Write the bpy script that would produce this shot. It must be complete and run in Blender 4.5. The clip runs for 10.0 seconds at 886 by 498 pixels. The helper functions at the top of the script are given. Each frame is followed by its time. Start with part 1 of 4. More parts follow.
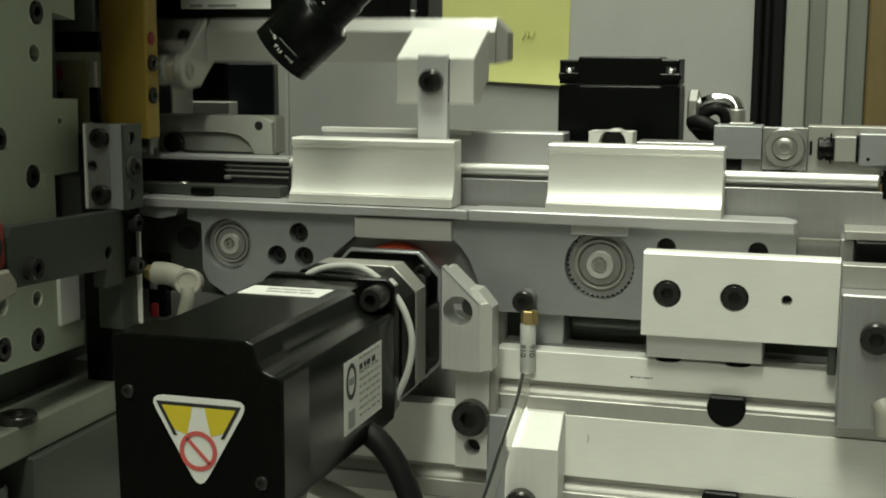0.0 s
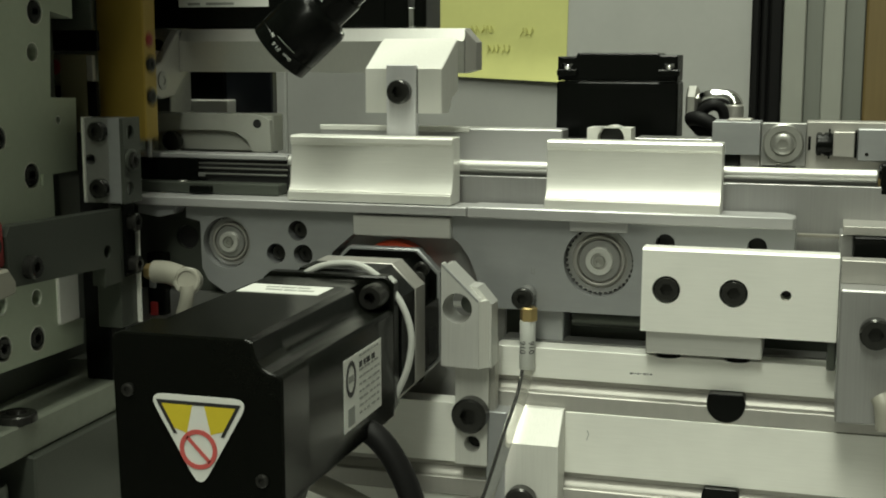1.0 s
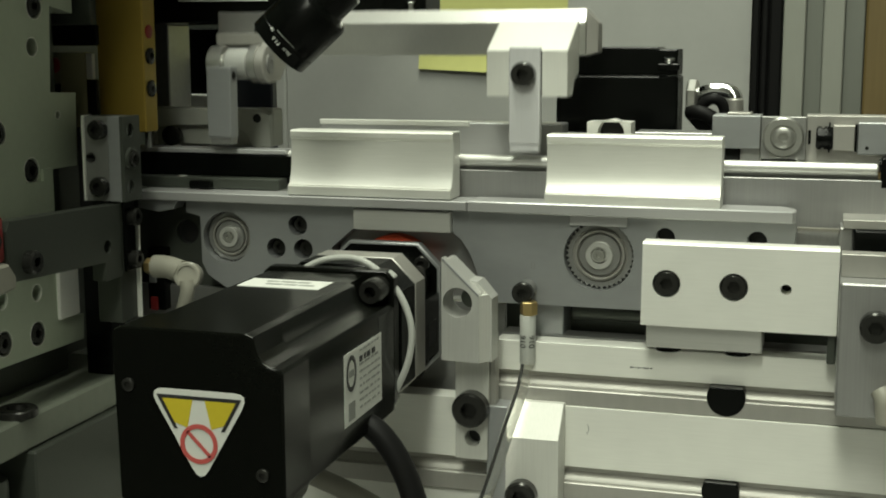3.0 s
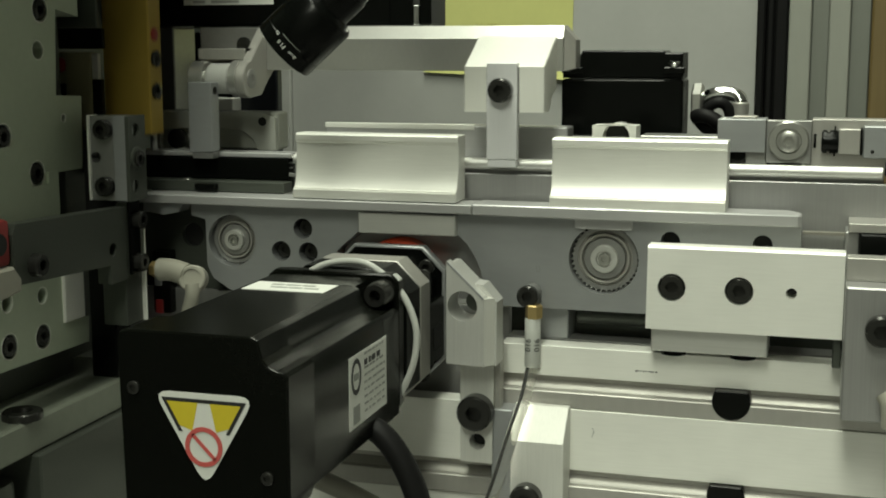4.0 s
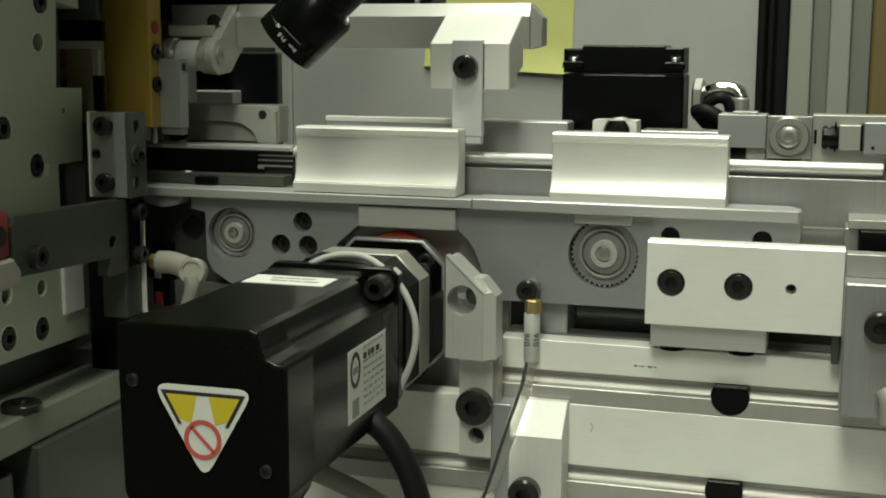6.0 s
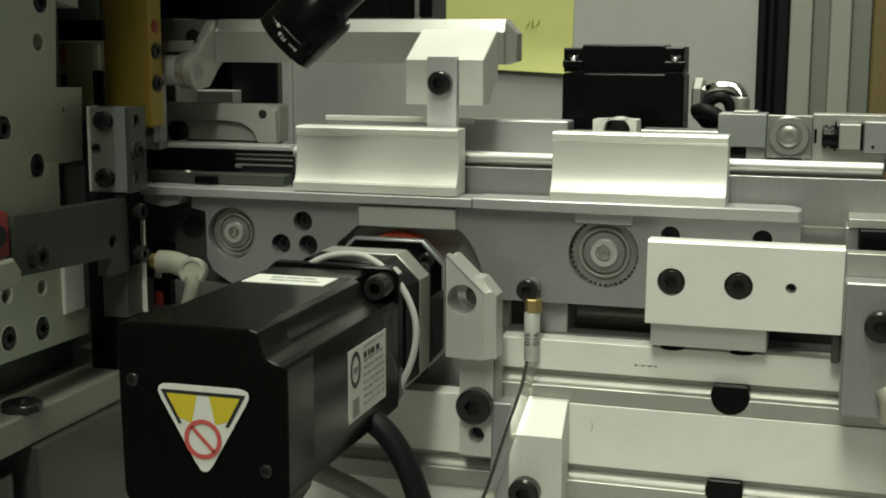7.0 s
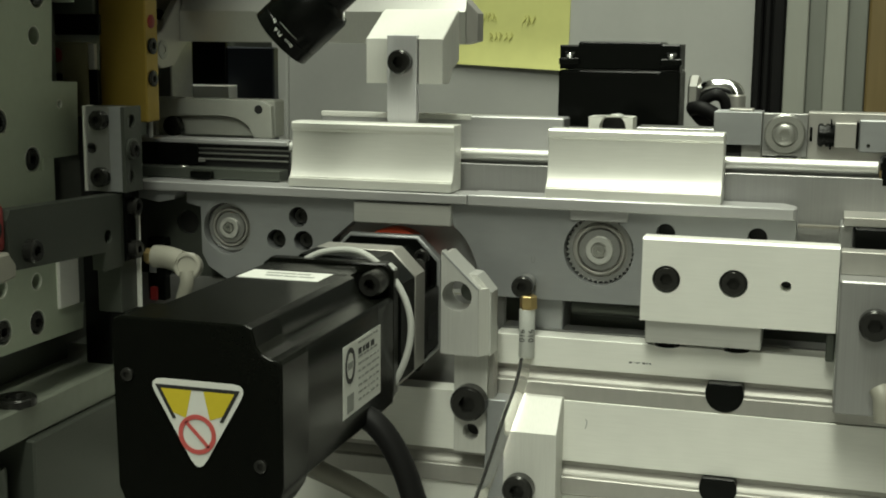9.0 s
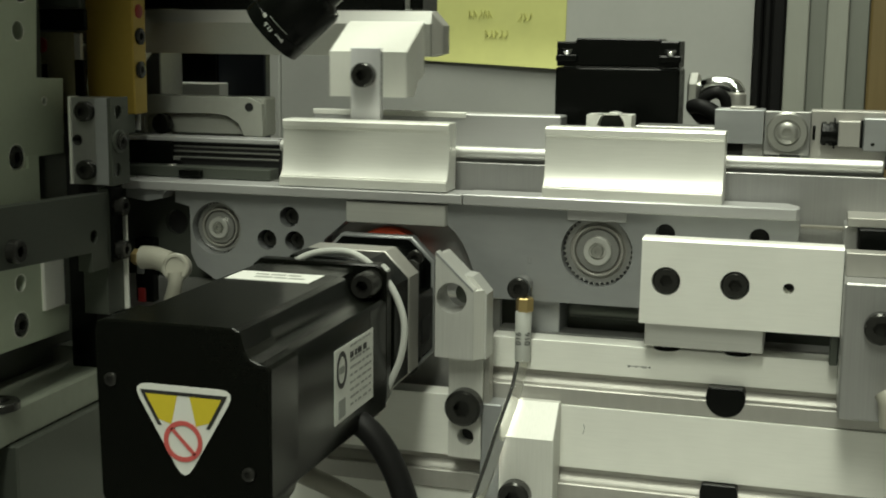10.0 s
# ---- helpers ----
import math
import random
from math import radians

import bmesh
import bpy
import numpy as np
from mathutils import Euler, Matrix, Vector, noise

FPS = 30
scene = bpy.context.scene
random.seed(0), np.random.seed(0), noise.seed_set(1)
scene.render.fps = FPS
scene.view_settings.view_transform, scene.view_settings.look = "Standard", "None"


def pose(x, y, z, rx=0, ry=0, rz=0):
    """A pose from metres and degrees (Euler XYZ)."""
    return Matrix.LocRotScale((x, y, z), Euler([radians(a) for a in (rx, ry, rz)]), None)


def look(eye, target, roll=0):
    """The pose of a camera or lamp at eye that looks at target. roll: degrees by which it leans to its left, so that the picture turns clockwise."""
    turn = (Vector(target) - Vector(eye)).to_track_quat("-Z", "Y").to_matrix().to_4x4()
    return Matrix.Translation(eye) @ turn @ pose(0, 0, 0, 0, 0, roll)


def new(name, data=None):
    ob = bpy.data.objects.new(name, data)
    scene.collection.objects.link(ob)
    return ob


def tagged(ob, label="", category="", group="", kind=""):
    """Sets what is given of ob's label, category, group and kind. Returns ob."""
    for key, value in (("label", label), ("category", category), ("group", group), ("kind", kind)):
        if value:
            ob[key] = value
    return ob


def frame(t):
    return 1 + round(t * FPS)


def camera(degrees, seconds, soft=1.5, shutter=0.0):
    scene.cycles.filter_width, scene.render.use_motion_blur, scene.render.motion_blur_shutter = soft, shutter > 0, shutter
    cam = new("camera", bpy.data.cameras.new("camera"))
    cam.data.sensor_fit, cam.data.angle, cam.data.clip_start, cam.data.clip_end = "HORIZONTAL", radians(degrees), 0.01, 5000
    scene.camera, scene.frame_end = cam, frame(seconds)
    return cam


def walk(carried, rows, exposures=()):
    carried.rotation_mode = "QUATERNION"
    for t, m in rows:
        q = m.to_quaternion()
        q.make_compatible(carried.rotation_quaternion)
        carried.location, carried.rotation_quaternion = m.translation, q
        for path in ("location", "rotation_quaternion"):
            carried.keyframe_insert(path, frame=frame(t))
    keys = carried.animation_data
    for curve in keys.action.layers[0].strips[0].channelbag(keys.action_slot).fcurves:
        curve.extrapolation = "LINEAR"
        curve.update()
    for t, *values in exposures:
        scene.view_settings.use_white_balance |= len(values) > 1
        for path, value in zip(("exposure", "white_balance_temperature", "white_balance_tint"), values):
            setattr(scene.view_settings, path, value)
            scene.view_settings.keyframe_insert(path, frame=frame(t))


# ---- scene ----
cam = camera(37.647, 10.0, soft=1.9, shutter=0.5)
walk(cam, [
    (0, pose(0.1790, -0.6503, 1.1765, 81.249, -0.252, 16.558)),
    (0.5, pose(0.1790, -0.6503, 1.1765, 80.965, -0.302, 16.354)),
    (1, pose(0.1790, -0.6503, 1.1765, 81.125, 0.014, 16.474)),
    (1.5, pose(0.1790, -0.6503, 1.1765, 80.964, 0.141, 16.730)),
    (2, pose(0.1790, -0.6503, 1.1765, 80.826, 0.034, 16.670)),
    (2.5, pose(0.1790, -0.6503, 1.1765, 80.813, 0.117, 16.386)),
    (4, pose(0.1790, -0.6503, 1.1765, 81.024, 0.072, 16.693)),
    (4.5, pose(0.1790, -0.6503, 1.1765, 80.944, 0.024, 16.645)),
    (5, pose(0.1790, -0.6503, 1.1765, 80.853, -0.137, 16.661)),
    (5.5, pose(0.1790, -0.6503, 1.1765, 80.793, -0.228, 16.725)),
    (7, pose(0.1790, -0.6503, 1.1765, 80.736, -0.183, 16.727)),
    (7.5, pose(0.1790, -0.6503, 1.1765, 80.703, -0.334, 16.724)),
    (8, pose(0.1790, -0.6503, 1.1765, 80.650, -0.434, 16.589)),
    (8.5, pose(0.1790, -0.6503, 1.1765, 80.630, -0.441, 16.609)),
    (9, pose(0.1790, -0.6503, 1.1765, 80.576, -0.500, 16.569)),
    (9.5, pose(0.1790, -0.6503, 1.1765, 80.559, -0.555, 16.438)),
    (9.7, pose(0.1790, -0.6503, 1.1765, 80.559, -0.555, 16.438)),
    (10, pose(0.1746, -0.6355, 1.1740, 80.609, -0.590, 16.330)),
])

# ---------------------------------------------------------------- light
world = bpy.data.worlds.new("room_air")
scene.world = world
world.use_nodes = True
world.node_tree.nodes["Background"].inputs[0].default_value = (0.9, 1.0, 0.86, 1)
world.node_tree.nodes["Background"].inputs[1].default_value = 0.016
scene.view_settings.exposure = 0.0


def lamp(name, eye, target, w, h, watts, col=(0.95, 1.0, 0.82)):
    d = bpy.data.lights.new(name, "AREA")
    d.shape, d.size, d.size_y, d.energy, d.color = "RECTANGLE", w, h, watts, col
    ob = new(name, d)
    ob.matrix_basis = look(eye, target)
    return ob


lamp("ceiling_lamp", (0.02, -0.22, 2.52), (0.02, -0.22, 0.0), 0.36, 1.2, 25)
lamp("ceiling_lamp", (0.14, -1.75, 2.52), (0.14, -1.75, 0.0), 0.36, 1.2, 29.5)


# ---------------------------------------------------------------- materials
def mat(name, col, rough=0.45, metal=0.0, grain=0.06, scale=300.0, stretch=(1, 1, 1), bump=0.05, spec=0.5, blotch=0.10):
    """Base colour with fine grain and larger blotches, rough and metal as given."""
    m = bpy.data.materials.new(name)
    m.use_nodes = True
    nt = m.node_tree
    b = nt.nodes["Principled BSDF"]
    b.inputs["Metallic"].default_value = metal
    b.inputs["Specular IOR Level"].default_value = spec
    tc = nt.nodes.new("ShaderNodeTexCoord")
    mp = nt.nodes.new("ShaderNodeMapping")
    mp.inputs["Scale"].default_value = stretch
    nt.links.new(tc.outputs["Object"], mp.inputs["Vector"])
    n1 = nt.nodes.new("ShaderNodeTexNoise")
    n1.inputs["Scale"].default_value = scale
    n1.inputs["Detail"].default_value = 4
    n2 = nt.nodes.new("ShaderNodeTexNoise")
    n2.inputs["Scale"].default_value = 22
    n2.inputs["Detail"].default_value = 3
    nt.links.new(mp.outputs["Vector"], n1.inputs["Vector"])
    nt.links.new(tc.outputs["Object"], n2.inputs["Vector"])
    r1 = nt.nodes.new("ShaderNodeMapRange")
    r1.inputs["To Min"].default_value, r1.inputs["To Max"].default_value = 1 - grain, 1 + grain
    nt.links.new(n1.outputs["Fac"], r1.inputs["Value"])
    r2 = nt.nodes.new("ShaderNodeMapRange")
    r2.inputs["To Min"].default_value, r2.inputs["To Max"].default_value = 1 - blotch, 1 + blotch
    nt.links.new(n2.outputs["Fac"], r2.inputs["Value"])
    mu = nt.nodes.new("ShaderNodeMath")
    mu.operation = "MULTIPLY"
    nt.links.new(r1.outputs[0], mu.inputs[0])
    nt.links.new(r2.outputs[0], mu.inputs[1])
    mx = nt.nodes.new("ShaderNodeVectorMath")
    mx.operation = "SCALE"
    mx.inputs[0].default_value = col
    nt.links.new(mu.outputs[0], mx.inputs["Scale"])
    nt.links.new(mx.outputs[0], b.inputs["Base Color"])
    r3 = nt.nodes.new("ShaderNodeMapRange")
    r3.inputs["To Min"].default_value, r3.inputs["To Max"].default_value = rough * 0.85, min(1, rough * 1.15)
    nt.links.new(n2.outputs["Fac"], r3.inputs["Value"])
    nt.links.new(r3.outputs[0], b.inputs["Roughness"])
    if bump:
        bp = nt.nodes.new("ShaderNodeBump")
        bp.inputs["Strength"].default_value = bump
        bp.inputs["Distance"].default_value = 0.0004
        nt.links.new(n1.outputs["Fac"], bp.inputs["Height"])
        nt.links.new(bp.outputs[0], b.inputs["Normal"])
    return m


ALU = mat("clear_anodised_aluminium", (0.90, 0.90, 0.845), 0.50, 0.35, 0.05, 400, (0.15, 1, 3))
BRUSH = mat("brushed_aluminium", (0.68, 0.68, 0.65), 0.46, 0.75, 0.09, 500, (0.06, 1, 4), 0.08)
BRUSHV = mat("upright_brushed_aluminium", (0.68, 0.68, 0.65), 0.46, 0.65, 0.10, 500, (4, 1, 0.1), 0.08)
GREY = mat("grey_anodised_plate", (0.36, 0.37, 0.375), 0.45, 0.6, 0.05, 350, (0.3, 1, 1))
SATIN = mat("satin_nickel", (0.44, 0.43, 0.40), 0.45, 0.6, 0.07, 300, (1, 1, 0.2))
POLISH = mat("polished_steel", (0.66, 0.66, 0.63), 0.34, 0.9, 0.06, 400, (4, 1, 1))
BRUSHM = mat("machined_aluminium", (0.66, 0.66, 0.62), 0.55, 0.3, 0.10, 450, (4, 1, 0.08), 0.08)
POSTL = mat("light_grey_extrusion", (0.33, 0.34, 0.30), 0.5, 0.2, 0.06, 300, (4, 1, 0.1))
# darker copy for the set-back webs, their shade put into the colour
POSTD = mat("shaded_grey_extrusion", (0.20, 0.21, 0.185), 0.5, 0.2, 0.06, 300, (4, 1, 0.1))
ACT = mat("grey_cast_actuator", (0.52, 0.53, 0.48), 0.5, 0.35, 0.07, 250)
FINGER = mat("satin_grey_finger", (0.72, 0.72, 0.73), 0.5, 0.25, 0.06, 400, (4, 1, 0.1))
GUIDE = mat("satin_anodised_guide", (0.92, 0.92, 0.865), 0.42, 0.5, 0.05, 400, (0.15, 1, 3))
WEDGE = mat("pale_machined_aluminium", (0.80, 0.80, 0.75), 0.5, 0.3, 0.07, 450, (4, 1, 0.08), 0.06)
COVER = mat("grey_anodised_strip", (0.53, 0.53, 0.53), 0.46, 0.6, 0.06, 400, (0.1, 1, 3))
BRUSHG = mat("upright_brushed_grey_plate", (0.37, 0.37, 0.365), 0.42, 0.65, 0.12, 420, (4, 1, 0.06), 0.08)
STEEL = mat("ground_steel", (0.50, 0.50, 0.47), 0.36, 0.9, 0.10, 400, (0.1, 1, 4))
DSTEEL = mat("dull_steel", (0.34, 0.34, 0.33), 0.4, 0.7, 0.10, 250)
GREEN = mat("nickel_plated_plate", (0.50, 0.56, 0.44), 0.5, 0.3, 0.05, 250)
SHELF = mat("worn_grey_shelf_plate", (0.23, 0.25, 0.205), 0.5, 0.3, 0.08, 200)
TAN = mat("olive_drab_plate", (0.24, 0.22, 0.13), 0.5, 0.2, 0.07, 250)
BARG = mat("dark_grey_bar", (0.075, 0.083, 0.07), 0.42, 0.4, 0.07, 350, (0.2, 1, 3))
BOLT = mat("black_oxide_steel", (0.034, 0.034, 0.031), 0.25, 0.5, 0.15, 500)
# black for the inside of holes and slots: their shade as a colour
PIT = mat("black_recess_shade", (0.012, 0.012, 0.012), 0.6, 0.0, 0.1, 300)
MOTOR = mat("black_motor_paint", (0.0035, 0.004, 0.003), 0.20, 0.0, 0.15, 700, bump=0.02, spec=0.13, blotch=0.25)
BLACK = mat("black_anodised_housing", (0.003, 0.0035, 0.003), 0.24, 0.0, 0.15, 700, spec=0.14)
RUBBER = mat("black_cable_jacket", (0.008, 0.008, 0.008), 0.5, 0.0, 0.1, 600, spec=0.15)
GOLD = mat("yellow_passivated_plate", (0.42, 0.29, 0.055), 0.42, 0.3, 0.06, 300)
RED = mat("red_plastic", (0.26, 0.02, 0.02), 0.45)
ORANGE = mat("orange_coupling", (0.75, 0.10, 0.04), 0.45)
WHITE = mat("white_nylon", (0.48, 0.49, 0.46), 0.45, 0, 0.03)
IVORY = mat("ivory_plastic", (0.33, 0.32, 0.27), 0.4, 0, 0.05)
BRASS = mat("brass", (0.60, 0.45, 0.20), 0.32, 0.8)
CHROME = mat("chrome", (0.75, 0.76, 0.75), 0.12, 1.0, 0.03)
PAPER = mat("white_label", (0.72, 0.73, 0.69), 0.5, 0, 0.03)
INK = mat("black_ink", (0.02, 0.02, 0.02), 0.6)
FADED = mat("grey_ink", (0.28, 0.29, 0.27), 0.6)
NOTE = mat("yellow_note_paper", (0.60, 0.61, 0.22), 0.7, 0, 0.04, 150)
PENCIL = mat("pencil_mark", (0.47, 0.46, 0.13), 0.8)
WALL = mat("grey_painted_panel", (0.41, 0.415, 0.395), 0.6, 0, 0.03, 200)
ROOM = mat("off_white_wall_paint", (0.40, 0.40, 0.37), 0.8, 0, 0.04, 60)
CEIL = mat("ceiling_board", (0.75, 0.75, 0.72), 0.85, 0, 0.05, 80)
FLOOR = mat("grey_vinyl_floor", (0.25, 0.25, 0.24), 0.5, 0, 0.08, 90)
WOOD = mat("varnished_wood", (0.16, 0.115, 0.045), 0.5, 0, 0.2, 60, (6, 6, 0.4))
BLUE = mat("dark_blue_housing", (0.024, 0.028, 0.038), 0.4)
SIGNY = mat("warning_yellow", (0.62, 0.50, 0.03), 0.5)
SIGNR = mat("prohibition_red", (0.55, 0.10, 0.09), 0.5)
BELT = mat("belt_cord", (0.20, 0.19, 0.16), 0.7, 0, 0.3, 900)
GLASS = bpy.data.materials.new("clear_tube")
GLASS.use_nodes = True
gb = GLASS.node_tree.nodes["Principled BSDF"]
gb.inputs["Base Color"].default_value = (0.95, 0.95, 0.90, 1)
gb.inputs["Roughness"].default_value = 0.08
gb.inputs["IOR"].default_value = 1.12
gb.inputs["Transmission Weight"].default_value = 0.97

# ---------------------------------------------------------------- builders, all in millimetres
ZB = 1090.0
ORG = {}


def thing(name, o, label, category, group="", kind=""):
    ob = new(name)
    ob.empty_display_size = 0.01
    ob.location = (o[0] / 1000, o[1] / 1000, (o[2] + ZB) / 1000)
    ORG[ob] = Vector(o)
    return tagged(ob, label, category, group, kind)


def finish(name, bm, material, org, angle=32):
    bmesh.ops.recalc_face_normals(bm, faces=bm.faces)
    me = bpy.data.meshes.new(name)
    bm.to_mesh(me)
    bm.free()
    me.transform(Matrix.Scale(0.001, 4) @ Matrix.Translation(-org))
    me.polygons.foreach_set("use_smooth", [True] * len(me.polygons))
    me.set_sharp_from_angle(angle=radians(angle))
    me.materials.append(material)
    return me


def part(name, bm, material, parent, label="", org=None, angle=32):
    base = ORG[parent]
    o = Vector(org) if org else base
    ob = new(name, finish(name, bm, material, o, angle))
    ob.parent = parent
    ob.location = (o - base) / 1000
    ORG[ob] = o
    return tagged(ob, label)


def solid(name, bm, material, o, label, category, group="", kind="", angle=32):
    """A thing that is one mesh, with its origin at o."""
    ob = new(name, finish(name, bm, material, Vector(o), angle))
    ob.location = (o[0] / 1000, o[1] / 1000, (o[2] + ZB) / 1000)
    ORG[ob] = Vector(o)
    return tagged(ob, label, category, group, kind)


def box(x0, x1, y0, y1, z0, z1, bev=0.5, bm=None, seg=1):
    bm = bm or bmesh.new()
    r = bmesh.ops.create_cube(bm, size=1.0, matrix=Matrix.Translation(((x0 + x1) / 2, (y0 + y1) / 2, (z0 + z1) / 2)) @ Matrix.Diagonal((x1 - x0, y1 - y0, z1 - z0, 1)))
    if bev:
        es = list({e for v in r["verts"] for e in v.link_edges})
        bmesh.ops.bevel(bm, geom=es, offset=bev, segments=seg, profile=0.5, affect="EDGES")
    return bm


def ring(cx, cz, r, n=28):
    return [(cx + r * math.cos(2 * math.pi * i / n), cz + r * math.sin(2 * math.pi * i / n)) for i in range(n)]


def plate(outer, holes, y0, y1, bm=None, axis="y"):
    """A flat plate with real holes: outline and holes in the x-z plane (or y-z, or x-y), from y0 to y1."""
    bm = bm or bmesh.new()

    def at(a, b, c):
        return {"y": (a, c, b), "x": (c, a, b), "z": (a, b, c)}[axis]

    edges = []
    for loop in [outer, *holes]:
        vs = [bm.verts.new(at(a, b, y0)) for a, b in loop]
        edges += [bm.edges.new((vs[i], vs[(i + 1) % len(vs)])) for i in range(len(vs))]
    fill = bmesh.ops.triangle_fill(bm, use_beauty=True, use_dissolve=False, edges=edges)
    faces = [g for g in fill["geom"] if isinstance(g, bmesh.types.BMFace)]
    ex = bmesh.ops.extrude_face_region(bm, geom=faces)
    d = Vector(at(0, 0, y1 - y0))
    bmesh.ops.translate(bm, verts=[g for g in ex["geom"] if isinstance(g, bmesh.types.BMVert)], vec=d)
    return bm


def prism(outline, c0, c1, axis="x", bev=0.4, bm=None, seg=1):
    """A straight bar of that cross-section; outline in y-z for axis x, x-z for y, x-y for z."""
    bm = bm or bmesh.new()

    def at(a, b, c):
        return {"y": (a, c, b), "x": (c, a, b), "z": (a, b, c)}[axis]

    lo = [bm.verts.new(at(a, b, c0)) for a, b in outline]
    hi = [bm.verts.new(at(a, b, c1)) for a, b in outline]
    n = len(lo)
    fs = [bm.faces.new((lo[i], lo[(i + 1) % n], hi[(i + 1) % n], hi[i])) for i in range(n)]
    caps = [bm.faces.new(lo), bm.faces.new(hi)]
    bmesh.ops.recalc_face_normals(bm, faces=fs + caps)
    if bev:
        es = list({e for f in caps for e in f.edges})
        bmesh.ops.bevel(bm, geom=es, offset=bev, segments=seg, profile=0.5, affect="EDGES")
    return bm


def turned(c, profile, axis=(0, -1, 0), n=32, bm=None, cap=True):
    """A turned body: profile rows (distance along the axis from c, radius)."""
    bm = bm or bmesh.new()
    q = Vector((0, 0, 1)).rotation_difference(Vector(axis)).to_matrix().to_4x4()
    m = Matrix.Translation(c) @ q
    rings = []
    for h, r in profile:
        rings.append([bm.verts.new(m @ Vector((r * math.cos(2 * math.pi * i / n), r * math.sin(2 * math.pi * i / n), h))) for i in range(n)])
    for a, b in zip(rings, rings[1:]):
        for i in range(n):
            bm.faces.new((a[i], a[(i + 1) % n], b[(i + 1) % n], b[i]))
    if cap:
        bm.faces.new(rings[0])
        bm.faces.new(rings[-1])
    return bm


def tube(points, r, n=12, bm=None, steps=6):
    """A round hose through the points, smoothed."""
    bm = bm or bmesh.new()
    p = [Vector(q) for q in points]
    path = []
    for i in range(len(p) - 1):
        a, b, c, d = p[max(i - 1, 0)], p[i], p[i + 1], p[min(i + 2, len(p) - 1)]
        for k in range(steps):
            t = k / steps
            path.append(0.5 * ((2 * b) + (c - a) * t + (2 * a - 5 * b + 4 * c - d) * t * t + (3 * b - a - 3 * c + d) * t ** 3))
    path.append(p[-1])
    rings, up = [], Vector((0.3, 0.9, 0.2)).normalized()
    for i, q in enumerate(path):
        d = (path[min(i + 1, len(path) - 1)] - path[max(i - 1, 0)]).normalized()
        u = (up - d * up.dot(d)).normalized()
        w = d.cross(u)
        up = u
        rings.append([bm.verts.new(q + r * (u * math.cos(2 * math.pi * k / n) + w * math.sin(2 * math.pi * k / n))) for k in range(n)])
    for a, b in zip(rings, rings[1:]):
        for k in range(n):
            bm.faces.new((a[k], a[(k + 1) % n], b[(k + 1) % n], b[k]))
    bm.faces.new(rings[0])
    bm.faces.new(rings[-1])
    return bm


BOLTS = {}


def bolt(parent, x, y, z, r, axis=(0, -1, 0), material=None, name="socket_bolt", h=None):
    """A socket cap screw: chamfered round head with a six-sided recess, seated at x, y, z and pointing along axis."""
    material = material or BOLT
    key = (r, material.name, h)
    if key not in BOLTS:
        t = h or r * 0.9
        bm = bmesh.new()
        n = 24
        prof = [(0, r), (t * 0.82, r), (t, r * 0.86)]
        rows = [[bm.verts.new((a * math.cos(2 * math.pi * i / n), a * math.sin(2 * math.pi * i / n), q)) for i in range(n)] for q, a in prof]
        hexr = []
        for k in range(n):
            ang = 2 * math.pi * k / n
            s = r * 0.5 * math.cos(math.pi / 6) / math.cos((ang % (math.pi / 3)) - math.pi / 6)
            hexr.append((s * math.cos(ang), s * math.sin(ang)))
        rows.append([bm.verts.new((a, b, t)) for a, b in hexr])
        rows.append([bm.verts.new((a, b, t * 0.35)) for a, b in hexr])
        for a, b in zip(rows, rows[1:]):
            for i in range(n):
                bm.faces.new((a[i], a[(i + 1) % n], b[(i + 1) % n], b[i]))
        bm.faces.new(rows[-1])
        bm.faces.new(rows[0])
        BOLTS[key] = finish(name, bm, material, Vector((0, 0, 0)), 40)
    ob = new(name, BOLTS[key])
    ob.parent = parent
    ob.matrix_basis = Matrix.Translation((Vector((x, y, z)) - ORG[parent]) / 1000) @ Vector((0, 0, 1)).rotation_difference(Vector(axis)).to_matrix().to_4x4()
    ORG[ob] = Vector((x, y, z))
    return ob


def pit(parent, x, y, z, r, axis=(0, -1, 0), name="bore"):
    """The floor and wall of a blind bore, just inside a hole, its shade put into a black colour."""
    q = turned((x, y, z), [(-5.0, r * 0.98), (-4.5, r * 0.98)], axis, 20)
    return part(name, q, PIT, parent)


# ---------------------------------------------------------------- room
def room():
    a, b, c, d, top = -2600, 3200, -3200, 2600, 1450
    fl = -ZB
    solid("floor", box(a, b, c, d, fl - 100, fl, 0), FLOOR, (0, 0, fl - 100), "grey vinyl workshop floor under the machine", "floor", kind="structure")
    solid("ceiling", box(a, b, c, d, top + 4, top + 100, 0), CEIL, (0, 0, top), "white board ceiling above the machine", "ceiling", kind="structure")
    solid("wall_north", box(a, b, d, d + 100, fl, top + 4, 0), ROOM, (0, d, fl), "off-white painted workshop wall", "wall", kind="structure")
    solid("wall_south", box(a, b, c - 100, c, fl, top + 4, 0), ROOM, (0, c, fl), "off-white painted workshop wall", "wall", kind="structure")
    solid("wall_west", box(a - 100, a, c, d, fl, top + 4, 0), ROOM, (a, 0, fl), "off-white painted workshop wall", "wall", kind="structure")
    solid("wall_east", box(b, b + 100, c, d, fl, top + 4, 0), ROOM, (b, 0, fl), "off-white painted workshop wall", "wall", kind="structure")
    tb = thing("machine_table", (0, 100, fl), "heavy steel machine table carrying the whole assembly", "table")
    part("tabletop", box(-620, 620, -330, 640, -215, -190, 2), DSTEEL, tb)
    for x in (-590, 550):
        for y in (-300, 570):
            part("leg", box(x, x + 40, y, y + 40, fl, -215, 2), DSTEEL, tb)


